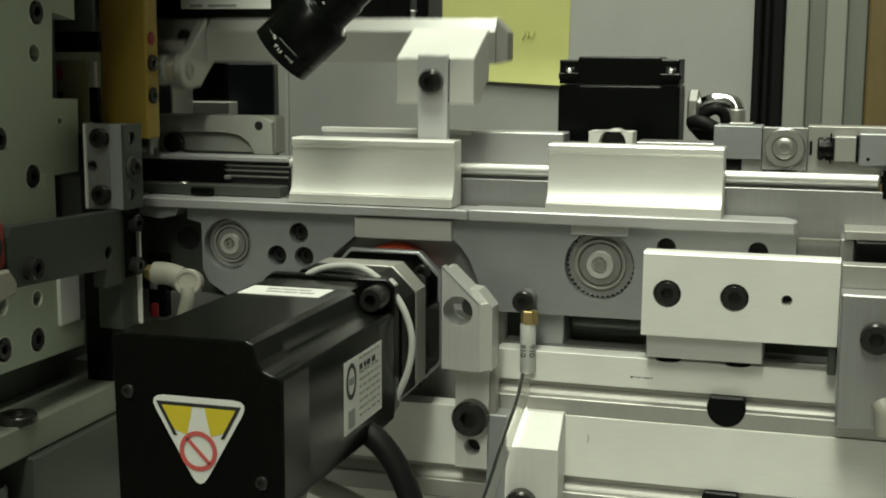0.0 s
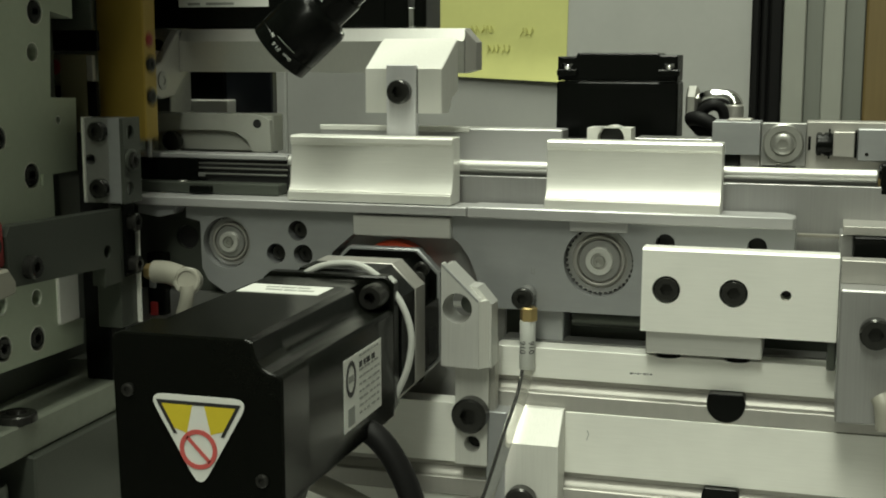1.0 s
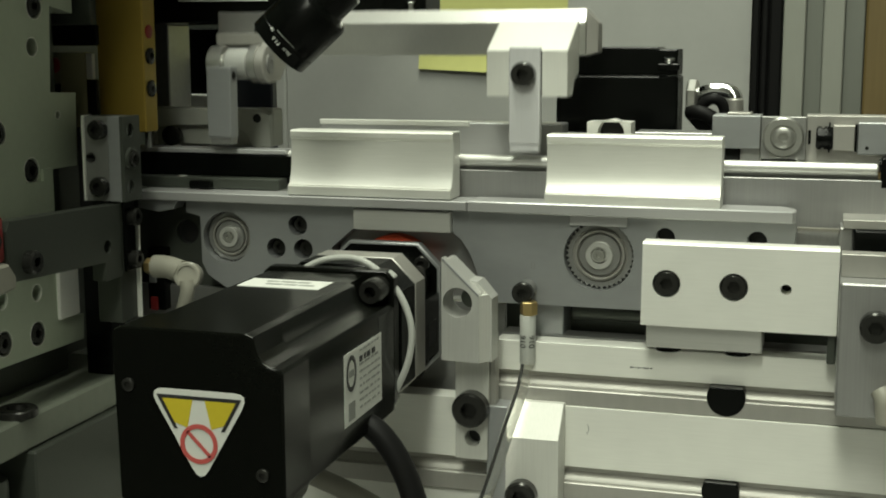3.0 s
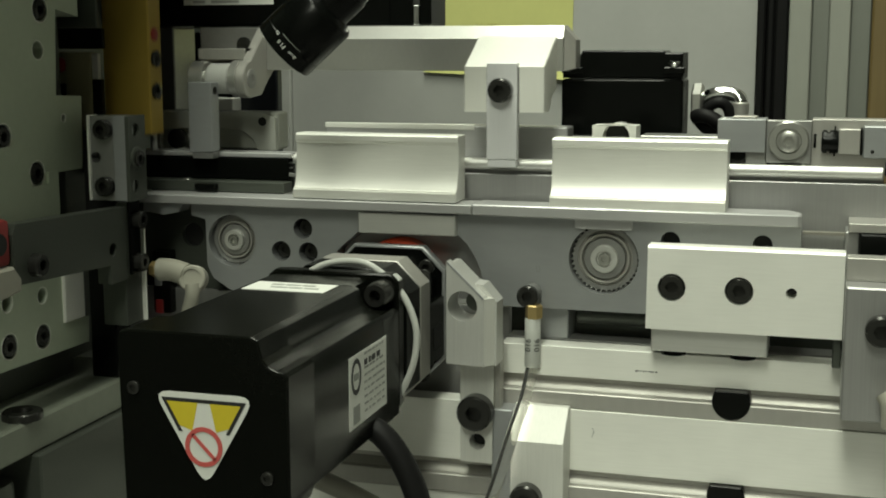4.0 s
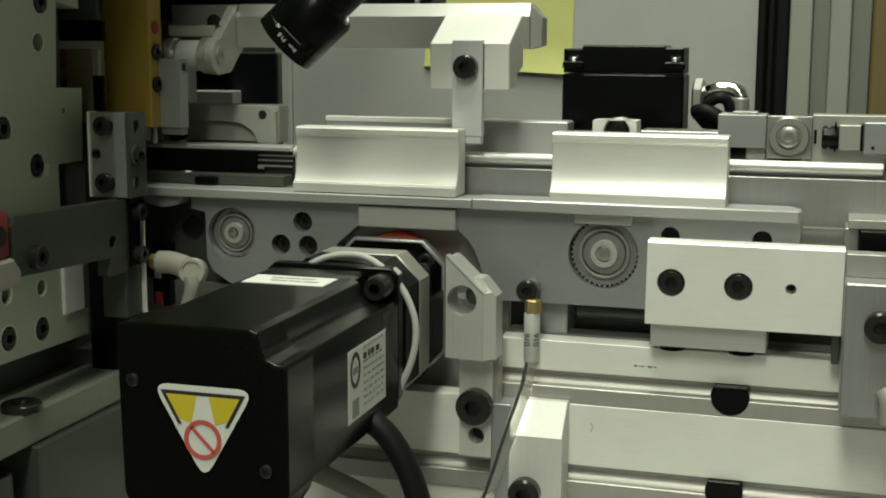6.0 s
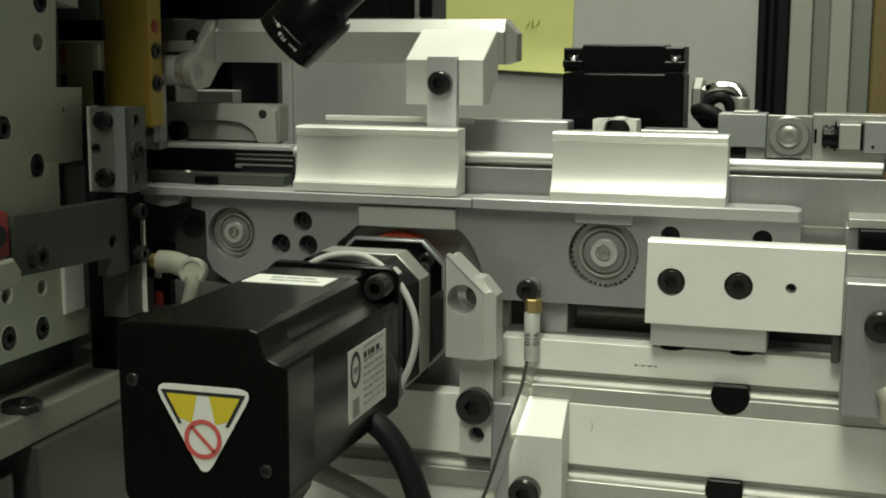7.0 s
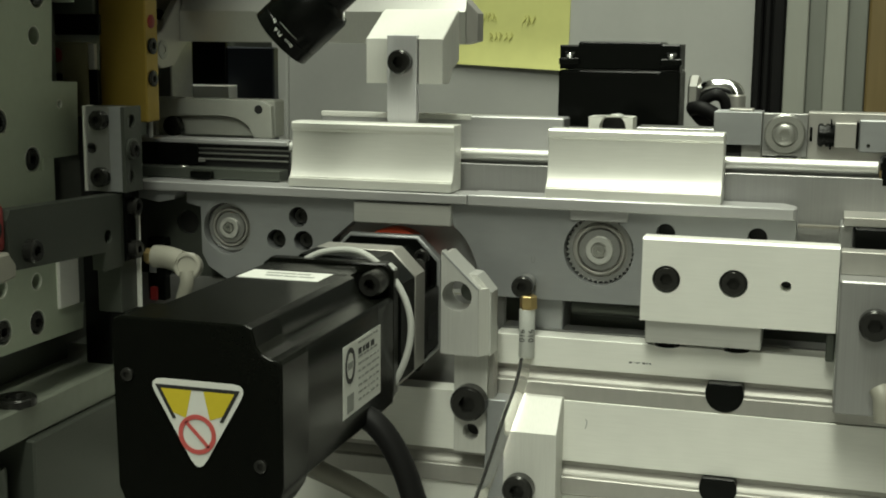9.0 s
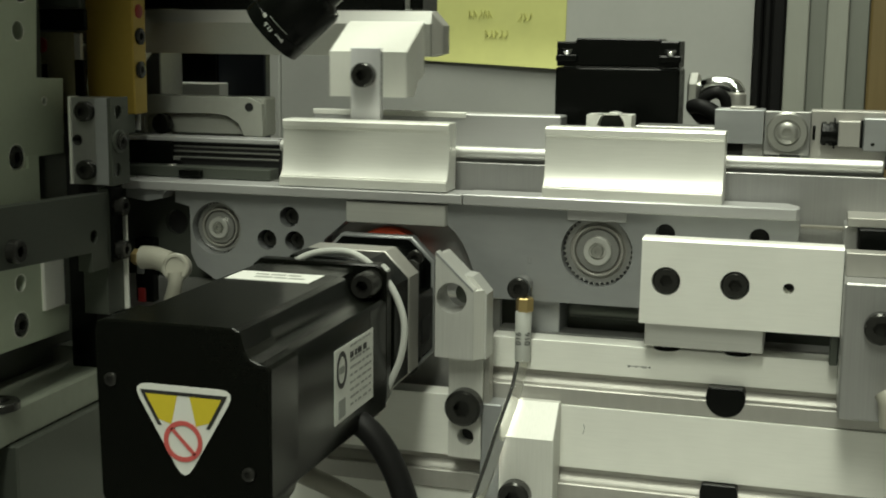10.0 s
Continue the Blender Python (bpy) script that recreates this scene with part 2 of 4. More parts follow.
def backdrop():
    # grey panel, its edge trim, the note taped to it, the uprights of the enclosure
    p = thing("rear_panel", (0, 420, -190), "grey painted sheet panel standing behind the machine", "panel", kind="structure")
    part("sheet", box(-281, 140, 420, 424, -190, 620, 0.6), WALL, p)
    part("edge_trim", box(-296, -281.2, 416, 428, -190, 620, 1), WALL, p)
    note = thing("yellow_note", (-90, 418, 90), "yellow paper note with faint pencil figures, taped on the panel", "note")
    bm = bmesh.new()
    nx, nz = 16, 14
    g = []
    for j in range(nz + 1):
        row = []
        for i in range(nx + 1):
            x, z = i / nx * 127, j / nz * 76
            curl = 5.0 * max(0, 1 - j / 5) ** 2 * (0.4 + 0.6 * i / nx) + 0.5
            row.append(bm.verts.new((-158 + x + 0.02 * z, 418.5 - curl, 62.5 + z - 0.045 * x)))
        g.append(row)
    for j in range(nz):
        for i in range(nx):
            bm.faces.new((g[j][i], g[j][i + 1], g[j + 1][i + 1], g[j + 1][i]))
    ex = bmesh.ops.extrude_face_region(bm, geom=list(bm.faces))
    bmesh.ops.translate(bm, verts=[v for v in ex["geom"] if isinstance(v, bmesh.types.BMVert)], vec=(0, 0.4, 0))
    part("sheet", bm, NOTE, note)
    rnd = random.Random(4)
    for x, z, n in ((-112, 100, 5), (-70, 98, 3), (-98, 84, 5)):
        bm = bmesh.new()
        for k in range(n):
            cx = x + k * 4.2
            tube([(cx, 416.9, z - 3), (cx + rnd.uniform(0, 3), 416.9, z + 1), (cx + rnd.uniform(0, 3), 416.9, z + 3.5), (cx + 3, 416.9, z + rnd.uniform(-3, 1))], 0.35, 5, bm, 3)
        part("pencil_stroke", bm, PENCIL, note)
    u = thing("frame_upright", (165, 300, -190), "light aluminium frame upright with long slots", "frame post")
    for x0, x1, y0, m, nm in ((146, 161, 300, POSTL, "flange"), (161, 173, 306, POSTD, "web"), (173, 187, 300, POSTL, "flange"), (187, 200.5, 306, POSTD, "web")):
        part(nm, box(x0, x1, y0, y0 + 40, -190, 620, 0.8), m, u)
    # added dark sheet that holds light back from the left side
    solid("shade_side", box(-352, -346, -600, 640, -190, 420, 1), BARG, (-350, 100, -190), "dark sheet added beside the tooling to keep its side dim", "panel", kind="structure")
    # out of view: added only to shade the left tooling from the lamps
    solid("shade_roof", box(-346, -120, -600, 150, 300, 306, 1), BARG, (-220, 100, 300), "unseen dark sheet added above the tooling to keep lamp light off it", "panel", kind="structure")
    s = thing("brush_seal", (135, 300, -190), "black rubber door seal hanging beside the frame upright", "seal")
    for x0, x1, y0 in ((124, 130, 302), (130.5, 136, 306), (136.5, 145.5, 300)):
        part("lip", box(x0, x1, y0, y0 + 30, -190, 620, 1.5), RUBBER, s)
    solid("wooden_post", box(201, 250, 300, 340, -190, 620, 1.5), WOOD, (220, 300, -190), "brown varnished wooden post beside the enclosure", "post")
    solid("side_panel", box(250, 640, 380, 384, -190, 620, 1), WALL, (400, 380, -190), "grey sheet panel closing the enclosure", "panel", kind="structure")


# ---------------------------------------------------------------- transfer rail
RP = [(69.3, -22.6, 18.0), (-138.6, -21.4, 14.4)]


def transfer_rail():
    r = thing("transfer_rail", (0, 10, -190), "grey anodised transfer rail with bright cover strips", "conveyor rail")
    holes = [ring(x, z, q, 44) for x, z, q in RP]
    small = [(-96, -13, 5.6), (-109, -26, 5.6), (-93, -26, 5.6), (103, -11.5, 4.8), (148, -11.5, 4.8)]
    out = [(-163, -2), (166, -2), (166, -49.5), (6.4, -49.5), (6.2, -38.2), (4.2, -30.8), (1.0, -23.4), (-3.0, -17.6), (-8.3, -12.8), (-63, -12.8), (-76, -24), (-78, -49.5), (-140, -49.5), (-150.5, -43), (-154, -36), (-154.5, -10), (-163, -8)]
    body = part("rail_body", plate(out, holes + [ring(x, z, q, 20) for x, z, q in small], 0, 12), GREY, r)
    part("rail_back", box(-78, 166, 12.2, 16, -49.5, -2, 0.3), DSTEEL, body)
    for x, z, q in small[3:]:
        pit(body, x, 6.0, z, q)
    for x, z, q in small[:3]:
        bolt(body, x, 9.0, z, q * 0.82)
    part("rear_plate", plate([(-215, -70), (-80, -70), (-80, -2), (-215, -2)], [ring(-172, -22, 7, 20)], 18, 24), BARG, r)
    pit(r, -172, 16.6, -22, 6.9)
    # cover strips with a seam between them, the left one running under the slide
    part("cover_strip", box(-191, 1.6, -8, 13, -0.9, 4.1, 0.5), COVER, r)
    part("cover_strip", prism([(2.2, -8), (164.5, -8), (166, -6.5), (166, 4), (160, 13), (2.2, 13)], -1.2, 4.6, "z", 0.6), COVER, r)
    part("lug", prism([(-191, -0.9), (-166, -0.9), (-169, -6), (-178, -8), (-191, -6)], -4, 8, "y"), GREY, r)
    part("clamp_block", box(-62, -8, -5, 6, -13.2, -2, 0.5), BRUSH, r)
    part("cover_tab", box(54.5, 84, -2.2, 3, -6.8, -1.4, 0.4), COVER, r)
    mk = bmesh.new()
    for x, z in ((34.4, -27.2), (35.9, -27.2)):
        box(x, x + 0.35, -0.12, 0.1, z - 3.2, z, 0, mk)
    box(34.4, 36.2, -0.12, 0.1, -30.5, -30.1, 0, mk)
    part("scribed_mark", mk, FADED, r)
    # channel behind the guides: ground faces and a bright rod
    part("channel_wall", box(-76, 211, 20.2, 24.8, -29, 17.8, 0.25), BRUSHG, r)
    part("rail_bed", box(-111, 204, 29.2, 56, 16.0, 21.4, 0.3), DSTEEL, r)
    part("bright_rod", turned((-111, 25.6, 22.7), [(0, 2.7), (0.5, 3.2), (314, 3.2), (314.6, 2.7)], (1, 0, 0), 32), BRUSH, r, angle=30)
    part("lower_channel", box(-208, -111, 10, 22, 4.4, 10.5, 0.5), BARG, r)
    part("stop_block", box(-164, -151, 6, 12, 5, 9.0, 0.5), BLACK, r)
    bolt(r, -172, 14, 8.5, 3.0, (0, 0, 1), STEEL)
    # black sheet at the back of the slot paints the shade inside it
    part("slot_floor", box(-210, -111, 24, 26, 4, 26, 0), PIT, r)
    for z, y in ((14.2, 21), (17.3, 22), (20.0, 23)):
        part("guide_wire", box(-208, -111, y, y + 1.2, z, z + 0.9, 0.2), STEEL, r)
    part("upper_strip", box(-212, -111, 20, 34, 23.2, 26.0, 0.5), COVER, r)
    # uprights that carry the rail on the table
    part("pillar", box(34.8, 50, 8, 30, -190, -49.5, 0.6), GREY, r)
    part("pillar", box(116, 148, 8, 30, -190, -49.5, 0.6), BARG, r)
    part("pillar", box(-140, -110, 24, 44, -190, -49.5, 0.6), DSTEEL, r)
    # dark sheet added behind the rail, standing in for the shade below it
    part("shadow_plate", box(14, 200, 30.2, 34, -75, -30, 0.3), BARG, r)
    part("cross_tube", turned((54, 18, -56), [(0, 4), (86, 4)], (1, 0, 0), 20), BARG, r)


def pulleys():
    out = []
    for x, z, q in RP:
        p = thing("timing_pulley", (x, 2, z), "toothed steel timing pulley set in the rail face", "pulley", "pulleys in the rail")
        n, bm = 40, bmesh.new()
        prof = []
        for k in range(n):
            for f, rr in ((0.0, q * 0.92), (0.55, q * 0.92), (0.6, q * 0.985), (0.95, q * 0.985)):
                a = 2 * math.pi * (k + f) / n
                prof.append((x + rr * math.cos(a), z + rr * math.sin(a)))
        plate(prof, [ring(x, z, q * 0.80, 40)], 5.5, 11, bm)
        part("toothed_rim", bm, DSTEEL, p)
        part("flange", turned((x, 7.5, z), [(0, q * 0.90), (1.6, q * 0.90), (2.0, q * 0.88), (1.2, q * 0.78), (1.0, q * 0.74), (3.2, q * 0.73), (3.6, q * 0.71), (3.6, q * 0.67), (3.2, q * 0.65), (0.6, q * 0.64)], n=44), SATIN, p, angle=20)
        part("web", turned((x, 7.2, z), [(0, q * 0.60), (2.6, q * 0.60), (3.0, q * 0.58), (3.0, q * 0.40)], n=40), DSTEEL, p, angle=18)
        part("washer", turned((x, 4.2, z), [(0, q * 0.40), (1.8, q * 0.40), (2.2, q * 0.375), (2.2, q * 0.24), (0.4, q * 0.22)], n=36), BRUSH, p, angle=18)
        bolt(p, x, 3.6, z, q * 0.17, material=STEEL, h=2.2)
        out.append(p)
    return out


def slot_slider():
    s = thing("slot_slider", (-180, 20, 11.5), "black slider running in the rail slot", "slider")
    part("bar", box(-262, -128.5, 19.2, 20.6, 11.2, 22.6, 0.3), BLACK, s)
    part("tip", box(-128.5, -124.5, 19.4, 20.4, 13, 15, 0.2), DSTEEL, s)
    return s


def guide_blocks():
    prof = [(-6, 4.7), (-6, 9.2), (-5.2, 9.6)]
    for k in range(9):
        t = k / 8
        prof.append((-5.2 + 5.2 * math.sin(t * math.pi / 2), 10 + 19 * (1 - math.cos(t * math.pi / 2))))
    prof += [(0, 34.0), (-0.9, 34.8), (-1.4, 35.8), (-1.4, 38.2), (-0.4, 39.2), (12, 39.2), (12, 4.7)]
    for x0, x1 in ((-99, -7.5), (42, 130)):
        g = thing("guide_block", ((x0 + x1) / 2, 2, 4.7), "satin aluminium guide block with a hollow curved face", "guide block", "guide blocks on the rail")
        part("curved_face", prism(prof, x0, x1, "x", 0.4), GUIDE, g, angle=20)


def walking_beam():
    b = thing("transfer_beam", (-5, 30, 60), "bright aluminium transfer beam with two hanging fingers", "transfer arm")
    part("bar", prism([(49, 71.6), (49, 89.2), (53.5, 96.3), (62, 96.3), (62, 71.6)], -153.9, 20.7, "x", 0.3), POLISH, b)
    # same bar continued in darker metal: the shade on it put into the colour
    part("bar_shaded_end", box(-196, -154, 49.4, 61.6, 72, 96, 0.5), DSTEEL, b)
    part("end_screw", turned((-168, 49.4, 86), [(0, 4.6), (0.8, 4.6), (1.0, 4.0)], n=24), BOLT, b)
    part("end_plate", prism([(20.8, 96), (27.5, 88.5), (27.5, 73.5), (20.8, 71.6)], 49.5, 62, "y", 0.4), SATIN, b)
    part("wedge_block", prism([(17, 74.5), (17, 50.8), (30, 50.8), (34, 54), (36, 58), (48.8, 62), (48.8, 90.6), (44, 89)], -26, 17.3, "x", 0.5), WEDGE, b)
    part("finger", box(-13.1, 3.4, 14.6, 19.8, 26, 76.6, 0.4), FINGER, b)
    # dark of the narrow gap beside the finger, painted as a black sheet
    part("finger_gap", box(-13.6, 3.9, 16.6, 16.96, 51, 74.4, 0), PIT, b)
    part("finger_tip", box(-12.6, 3.0, 15, 19.6, 21.8, 25.8, 0.4), FINGER, b)
    bolt(b, -5, 14.6, 62.4, 6.4)
    # yoke: drum on a side arm, top plate, second finger
    arm = [(28 - 10.5 * math.sin(a), 66.8 - 10.5 * math.cos(a)) for a in [math.pi * k / 12 for k in range(13)]]
    arm = arm + [(40, 88), (49, 95.5), (61, 95.5), (61, 71.8), (52, 66), (42, 57.5)]
    part("side_arm", prism(arm, -159.5, -154, "x", 0.6), SATIN, b)
    part("top_plate", box(-189, -159.6, 32, 49, 77.5, 84, 0.5), SATIN, b)
    for x in (-181, -166):
        part("plate_slot", box(x, x + 9, 33.5, 38, 83.9, 84.2, 0), PIT, b)
    part("eyelet", turned((-165, 43.5, 84), [(0, 4.6), (0.4, 4.6)], (0, 0, 1), 24), BOLT, b)
    part("drum", turned((-189.4, 28, 67), [(0, 9.0), (0.6, 9.8), (8, 9.8), (8.5, 9.2), (8.5, 6), (10, 6), (10, 8.0), (24, 8.0), (24, 6.4), (25, 6.4), (25, 9.8), (25.5, 10.3), (29.6, 10.3), (29.9, 9.6)], (1, 0, 0), 36), POLISH, b)
    part("sleeve", turned((-178.6, 28, 67), [(0, 8.2), (0.3, 8.6), (12.4, 8.6), (12.8, 8.2)], (1, 0, 0), 32), WALL, b)
    bolt(b, -154, 28, 67, 5.4, (1, 0, 0), DSTEEL, h=0.7)
    part("finger", box(-184.8, -170.2, 10, 19, 26.5, 65.5, 0.5), GREY, b)
    part("finger_tip", box(-183.5, -170.8, 11, 18.4, 22.8, 26.5, 0.3), DSTEEL, b)
    bolt(b, -170.2, 14, 60.8, 2.2, (1, 0, 0), BOLT, h=0.5)
    return b


# ---------------------------------------------------------------- things behind the rail
def rear_things():
    rb = thing("rear_bar", (-30, 60, -190), "satin aluminium bar behind the rail", "bar")
    part("bar", box(-104, 39, 55, 72, 20, 41, 0.8), COVER, rb)
    part("support", box(-60, -40, 56, 72, -190, 20, 0.5), GREY, rb)
    # paler strip paints the reflection along the bar's top
    part("lit_top_strip", box(-104, -14, 54.4, 60, 38.6, 41.6, 0.4), ALU, rb)
    # black housing with a screwed lid
    h = thing("sensor_housing", (65, 110, -190), "black anodised housing with a screwed lid", "housing")
    part("case", box(28.2, 97.4, 90, 118, 34, 66.5, 1.0), BLACK, h)
    part("lid", prism([(28.6, 67), (28.6, 80.6), (39, 80.6), (40, 82.6), (86, 82.6), (87, 81.4), (96.8, 81.4), (96.8, 67)], 90.6, 118, "y", 0.8), BLACK, h)
    for x in (34.4, 92):
        bolt(h, x, 92.4, 74.4, 3.4, (0, -0.4, 0.9), CHROME)
        part("ear", box(x - 6, x + 6, 88.6, 96, 69.5, 73.4, 0.6), BLACK, h)
    part("stand", box(45, 85, 100, 140, -190, 34, 0.6), DSTEEL, h)
    c = thing("conduit_elbow", (112, 110, 45), "chrome conduit elbow with a black cable on the housing", "cable gland")
    part("nut", turned((100.5, 112, 52), [(0, 11), (1, 12), (5, 12), (6.5, 10)], (1, 0, 0), 6), STEEL, c)
    part("bend", tube([(104, 112, 47), (106, 110, 53), (112, 108, 57.6), (120, 108, 58.2), (126, 107, 56.5), (128, 106, 53)], 4.4, 18), CHROME, c)
    part("collar", turned((128, 105, 42), [(0, 4.4), (0.5, 4.8), (11, 4.8), (11.8, 4.2)], (0, 0, 1), 28), SATIN, c)
    part("inner_cable", tube([(108, 104, 44), (110, 102, 50), (116, 101, 53.5), (121, 102, 51), (123, 103, 44)], 3.2, 14), RUBBER, c)
    part("cable", tube([(103, 104, 45.5), (108, 100, 46), (114, 99, 44), (119, 99, 40), (123, 100, 34)], 4.2, 16), RUBBER, c)
    part("drop_cable", tube([(104, 108, 46), (109, 106, 40), (115, 105, 37), (121, 105, 30)], 4.6, 14), RUBBER, c)
    s = thing("eye_block", (70, 30, 20), "small aluminium block with a dark bore", "block")
    part("block", plate([(58, 22), (81, 22), (81, 44.2), (58, 44.2)], [ring(70.5, 38.5, 7.0, 28)], 25, 40), ALU, s)
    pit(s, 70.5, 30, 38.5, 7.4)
    part("step", box(81, 122, 38, 60, 21, 38.5, 0.5), DSTEEL, s)
    # carriage with roller
    k = thing("roller_carriage", (160, 36, 21.4), "grey carriage with a bolted steel roller on the rail", "carriage")
    part("slide_block", box(122, 146, 30, 52, 31.5, 48.2, 0.2), GREY, k)
    part("slide_top", box(129, 141, 36, 50, 48.2, 49.4, 0.2), SATIN, k)
    part("foot", box(124, 136, 34, 50, 21.4, 31.5, 0.4), BLACK, k)
    part("foot", box(136, 146, 36, 50, 21.4, 31.5, 0.2), DSTEEL, k)
    part("roller_plate", box(146.5, 168.5, 32, 40, 26.2, 47.8, 0.2), DSTEEL, k)
    part("roller", turned((157.5, 32, 37.6), [(0, 10.2), (2.4, 10.2), (3.2, 9.4), (3.2, 6.4), (2.4, 6.0), (2.4, 4)], n=40), STEEL, k, angle=20)
    bolt(k, 157.5, 28.8, 37.6, 5.2, material=STEEL, h=2.4)
    part("lower_pad", box(154, 164, 30, 40, 24.6, 26.2, 0.3), BLACK, k)
    part("carrier_bar", box(168.5, 330, 38, 56, 21.4, 48.4, 0.25), SATIN, k)
    part("slot", box(169.5, 170.8, 37.4, 39, 34, 41, 0.1), BLACK, k)
    part("solenoid", box(181.6, 192, 30, 38, 31.5, 44, 0.3), SATIN, k)
    part("coil", turned((181.6, 34, 37.5), [(0, 5.6), (1.6, 5.9), (4.2, 5.9), (4.4, 5.0), (5.4, 5.0), (5.6, 5.9), (7.4, 5.9), (8.2, 4.8)], (-1, 0, 0), 24), BLACK, k)
    part("back_plate", box(179.4, 180.2, 29.4, 38, 30.5, 45.4, 0.2), BLACK, k)
    part("latch", box(192.1, 193.1, 29.6, 38, 31.2, 44.6, 0.2), BLACK, k)
    part("end_block", box(193.4, 240, 31, 37.9, 29.6, 45.6, 0.5), GREY, k)
    part("end_pin", turned((204, 24, 25), [(0, 3.4), (16, 3.4)], (1, 0, 0), 20), BLACK, k)
    part("end_hook", box(205, 220, 20, 30, 14, 29, 0.6), BLACK, k)
    bolt(k, 198, 31, 33, 0.9, h=0.4)


def rail_end():
    # black unit at the far end of the rail, with the belt running into it
    e = thing("drive_unit", (230, 20, -190), "black drive unit with an aluminium lid beside the rail", "drive unit")
    part("lid", box(188, 320, -6, 40, -2.8, 1.4, 0.2), SATIN, e)
    part("case", box(193, 320, -8, 40, -48, -3.2, 0.8), BLACK, e)
    part("cheek", box(186.5, 193, -2, 40, -30, -3.2, 0.5), DSTEEL, e)
    part("stand", box(230, 300, 0, 40, -190, -48, 0.8), DSTEEL, e)
    belt = thing("timing_belt", (176, 13, -6), "pale toothed timing belt entering the drive unit", "belt")
    bm = bmesh.new()
    box(166.5, 187, 10, 15, -6.6, -5.6, 0, bm)
    for i in range(17):
        box(166.8 + i * 1.2, 167.4 + i * 1.2, 10, 15, -7.4, -6.6, 0, bm)
    part("strap", bm, BELT, belt)


# ---------------------------------------------------------------- lower frame
def slotted(z_top, x0, x1, y, m, name, label, lip, gap, ledge):
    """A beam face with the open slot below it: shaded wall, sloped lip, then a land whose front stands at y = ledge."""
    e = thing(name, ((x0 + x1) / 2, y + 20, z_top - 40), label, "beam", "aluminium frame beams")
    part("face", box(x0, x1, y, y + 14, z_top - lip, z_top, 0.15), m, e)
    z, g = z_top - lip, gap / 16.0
    # darker metal below the face puts the slot's shade into the colour
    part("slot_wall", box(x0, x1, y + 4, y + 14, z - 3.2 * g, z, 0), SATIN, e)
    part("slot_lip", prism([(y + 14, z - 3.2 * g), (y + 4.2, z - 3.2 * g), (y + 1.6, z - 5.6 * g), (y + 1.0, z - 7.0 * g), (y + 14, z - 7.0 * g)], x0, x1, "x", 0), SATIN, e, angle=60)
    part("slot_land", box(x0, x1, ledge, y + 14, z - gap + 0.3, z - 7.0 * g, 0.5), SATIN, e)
    return e


def half_disc(cx, cz, r, top):
    """A disc cut straight along its top."""
    a = math.asin(min(1.0, (top - cz) / r))
    return [(cx + r * math.cos(a - (math.pi + 2 * a) * k / 28), cz + r * math.sin(a - (math.pi + 2 * a) * k / 28)) for k in range(29)]


def lower_frame():
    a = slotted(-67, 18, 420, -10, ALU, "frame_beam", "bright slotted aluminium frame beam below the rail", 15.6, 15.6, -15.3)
    part("back_web", box(18, 420, 6, 20, -190, -66.5, 0), DSTEEL, a)
    part("slot_plug", prism(half_disc(136.5, -88.0, 9.4, -82.8), -15.8, -5, "y", 0.4), BLACK, a)
    rnd = random.Random(2)
    bm = bmesh.new()
    for i in range(9):
        x = 88 + i * 1.3 + rnd.uniform(-0.3, 0.3)
        box(x, x + rnd.uniform(0.4, 1.1), -10.06, -9.9, -77.2 + rnd.uniform(-.3, .3), -76.6, 0, bm)
    part("scuff", bm, INK, a)
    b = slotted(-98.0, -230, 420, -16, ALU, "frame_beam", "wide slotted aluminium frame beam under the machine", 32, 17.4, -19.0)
    part("slot_plug", prism(half_disc(135.5, -135.5, 9.2, -130.3), -19.6, -12, "y", 0.4), BLACK, b)
    part("lower_face", box(-230, 420, -16, 10, -190, -147.5, 0.8), ALU, b)
    bm = bmesh.new()
    tube([(68, -16.05, -107), (68.6, -16.05, -109), (67.8, -16.05, -112)], 0.18, 5, bm, 3)
    part("scratch", bm, FADED, b)
    w = thing("cross_web", (-60, 22, -190), "dull grey web plate behind the motor", "plate")
    part("web", box(-230, 18, 10, 14, -190, -52, 0.4), DSTEEL, w)
    f = thing("toe_clamp", (40, -30, -190), "bright aluminium toe clamp with a sloped nose", "clamp")
    part("body", prism([(-16.2, -96.0), (-20.5, -96.0), (-34, -111.4), (-34, -190), (-16.2, -190)], 29.4, 56.6, "x", 0.4), BRUSHM, f)
    bolt(f, 38.4, -34, -140.5, 8.0)
    part("rear_leg", box(18.5, 29.4, -30, -16.2, -190, -97, 0.5), GREY, f)


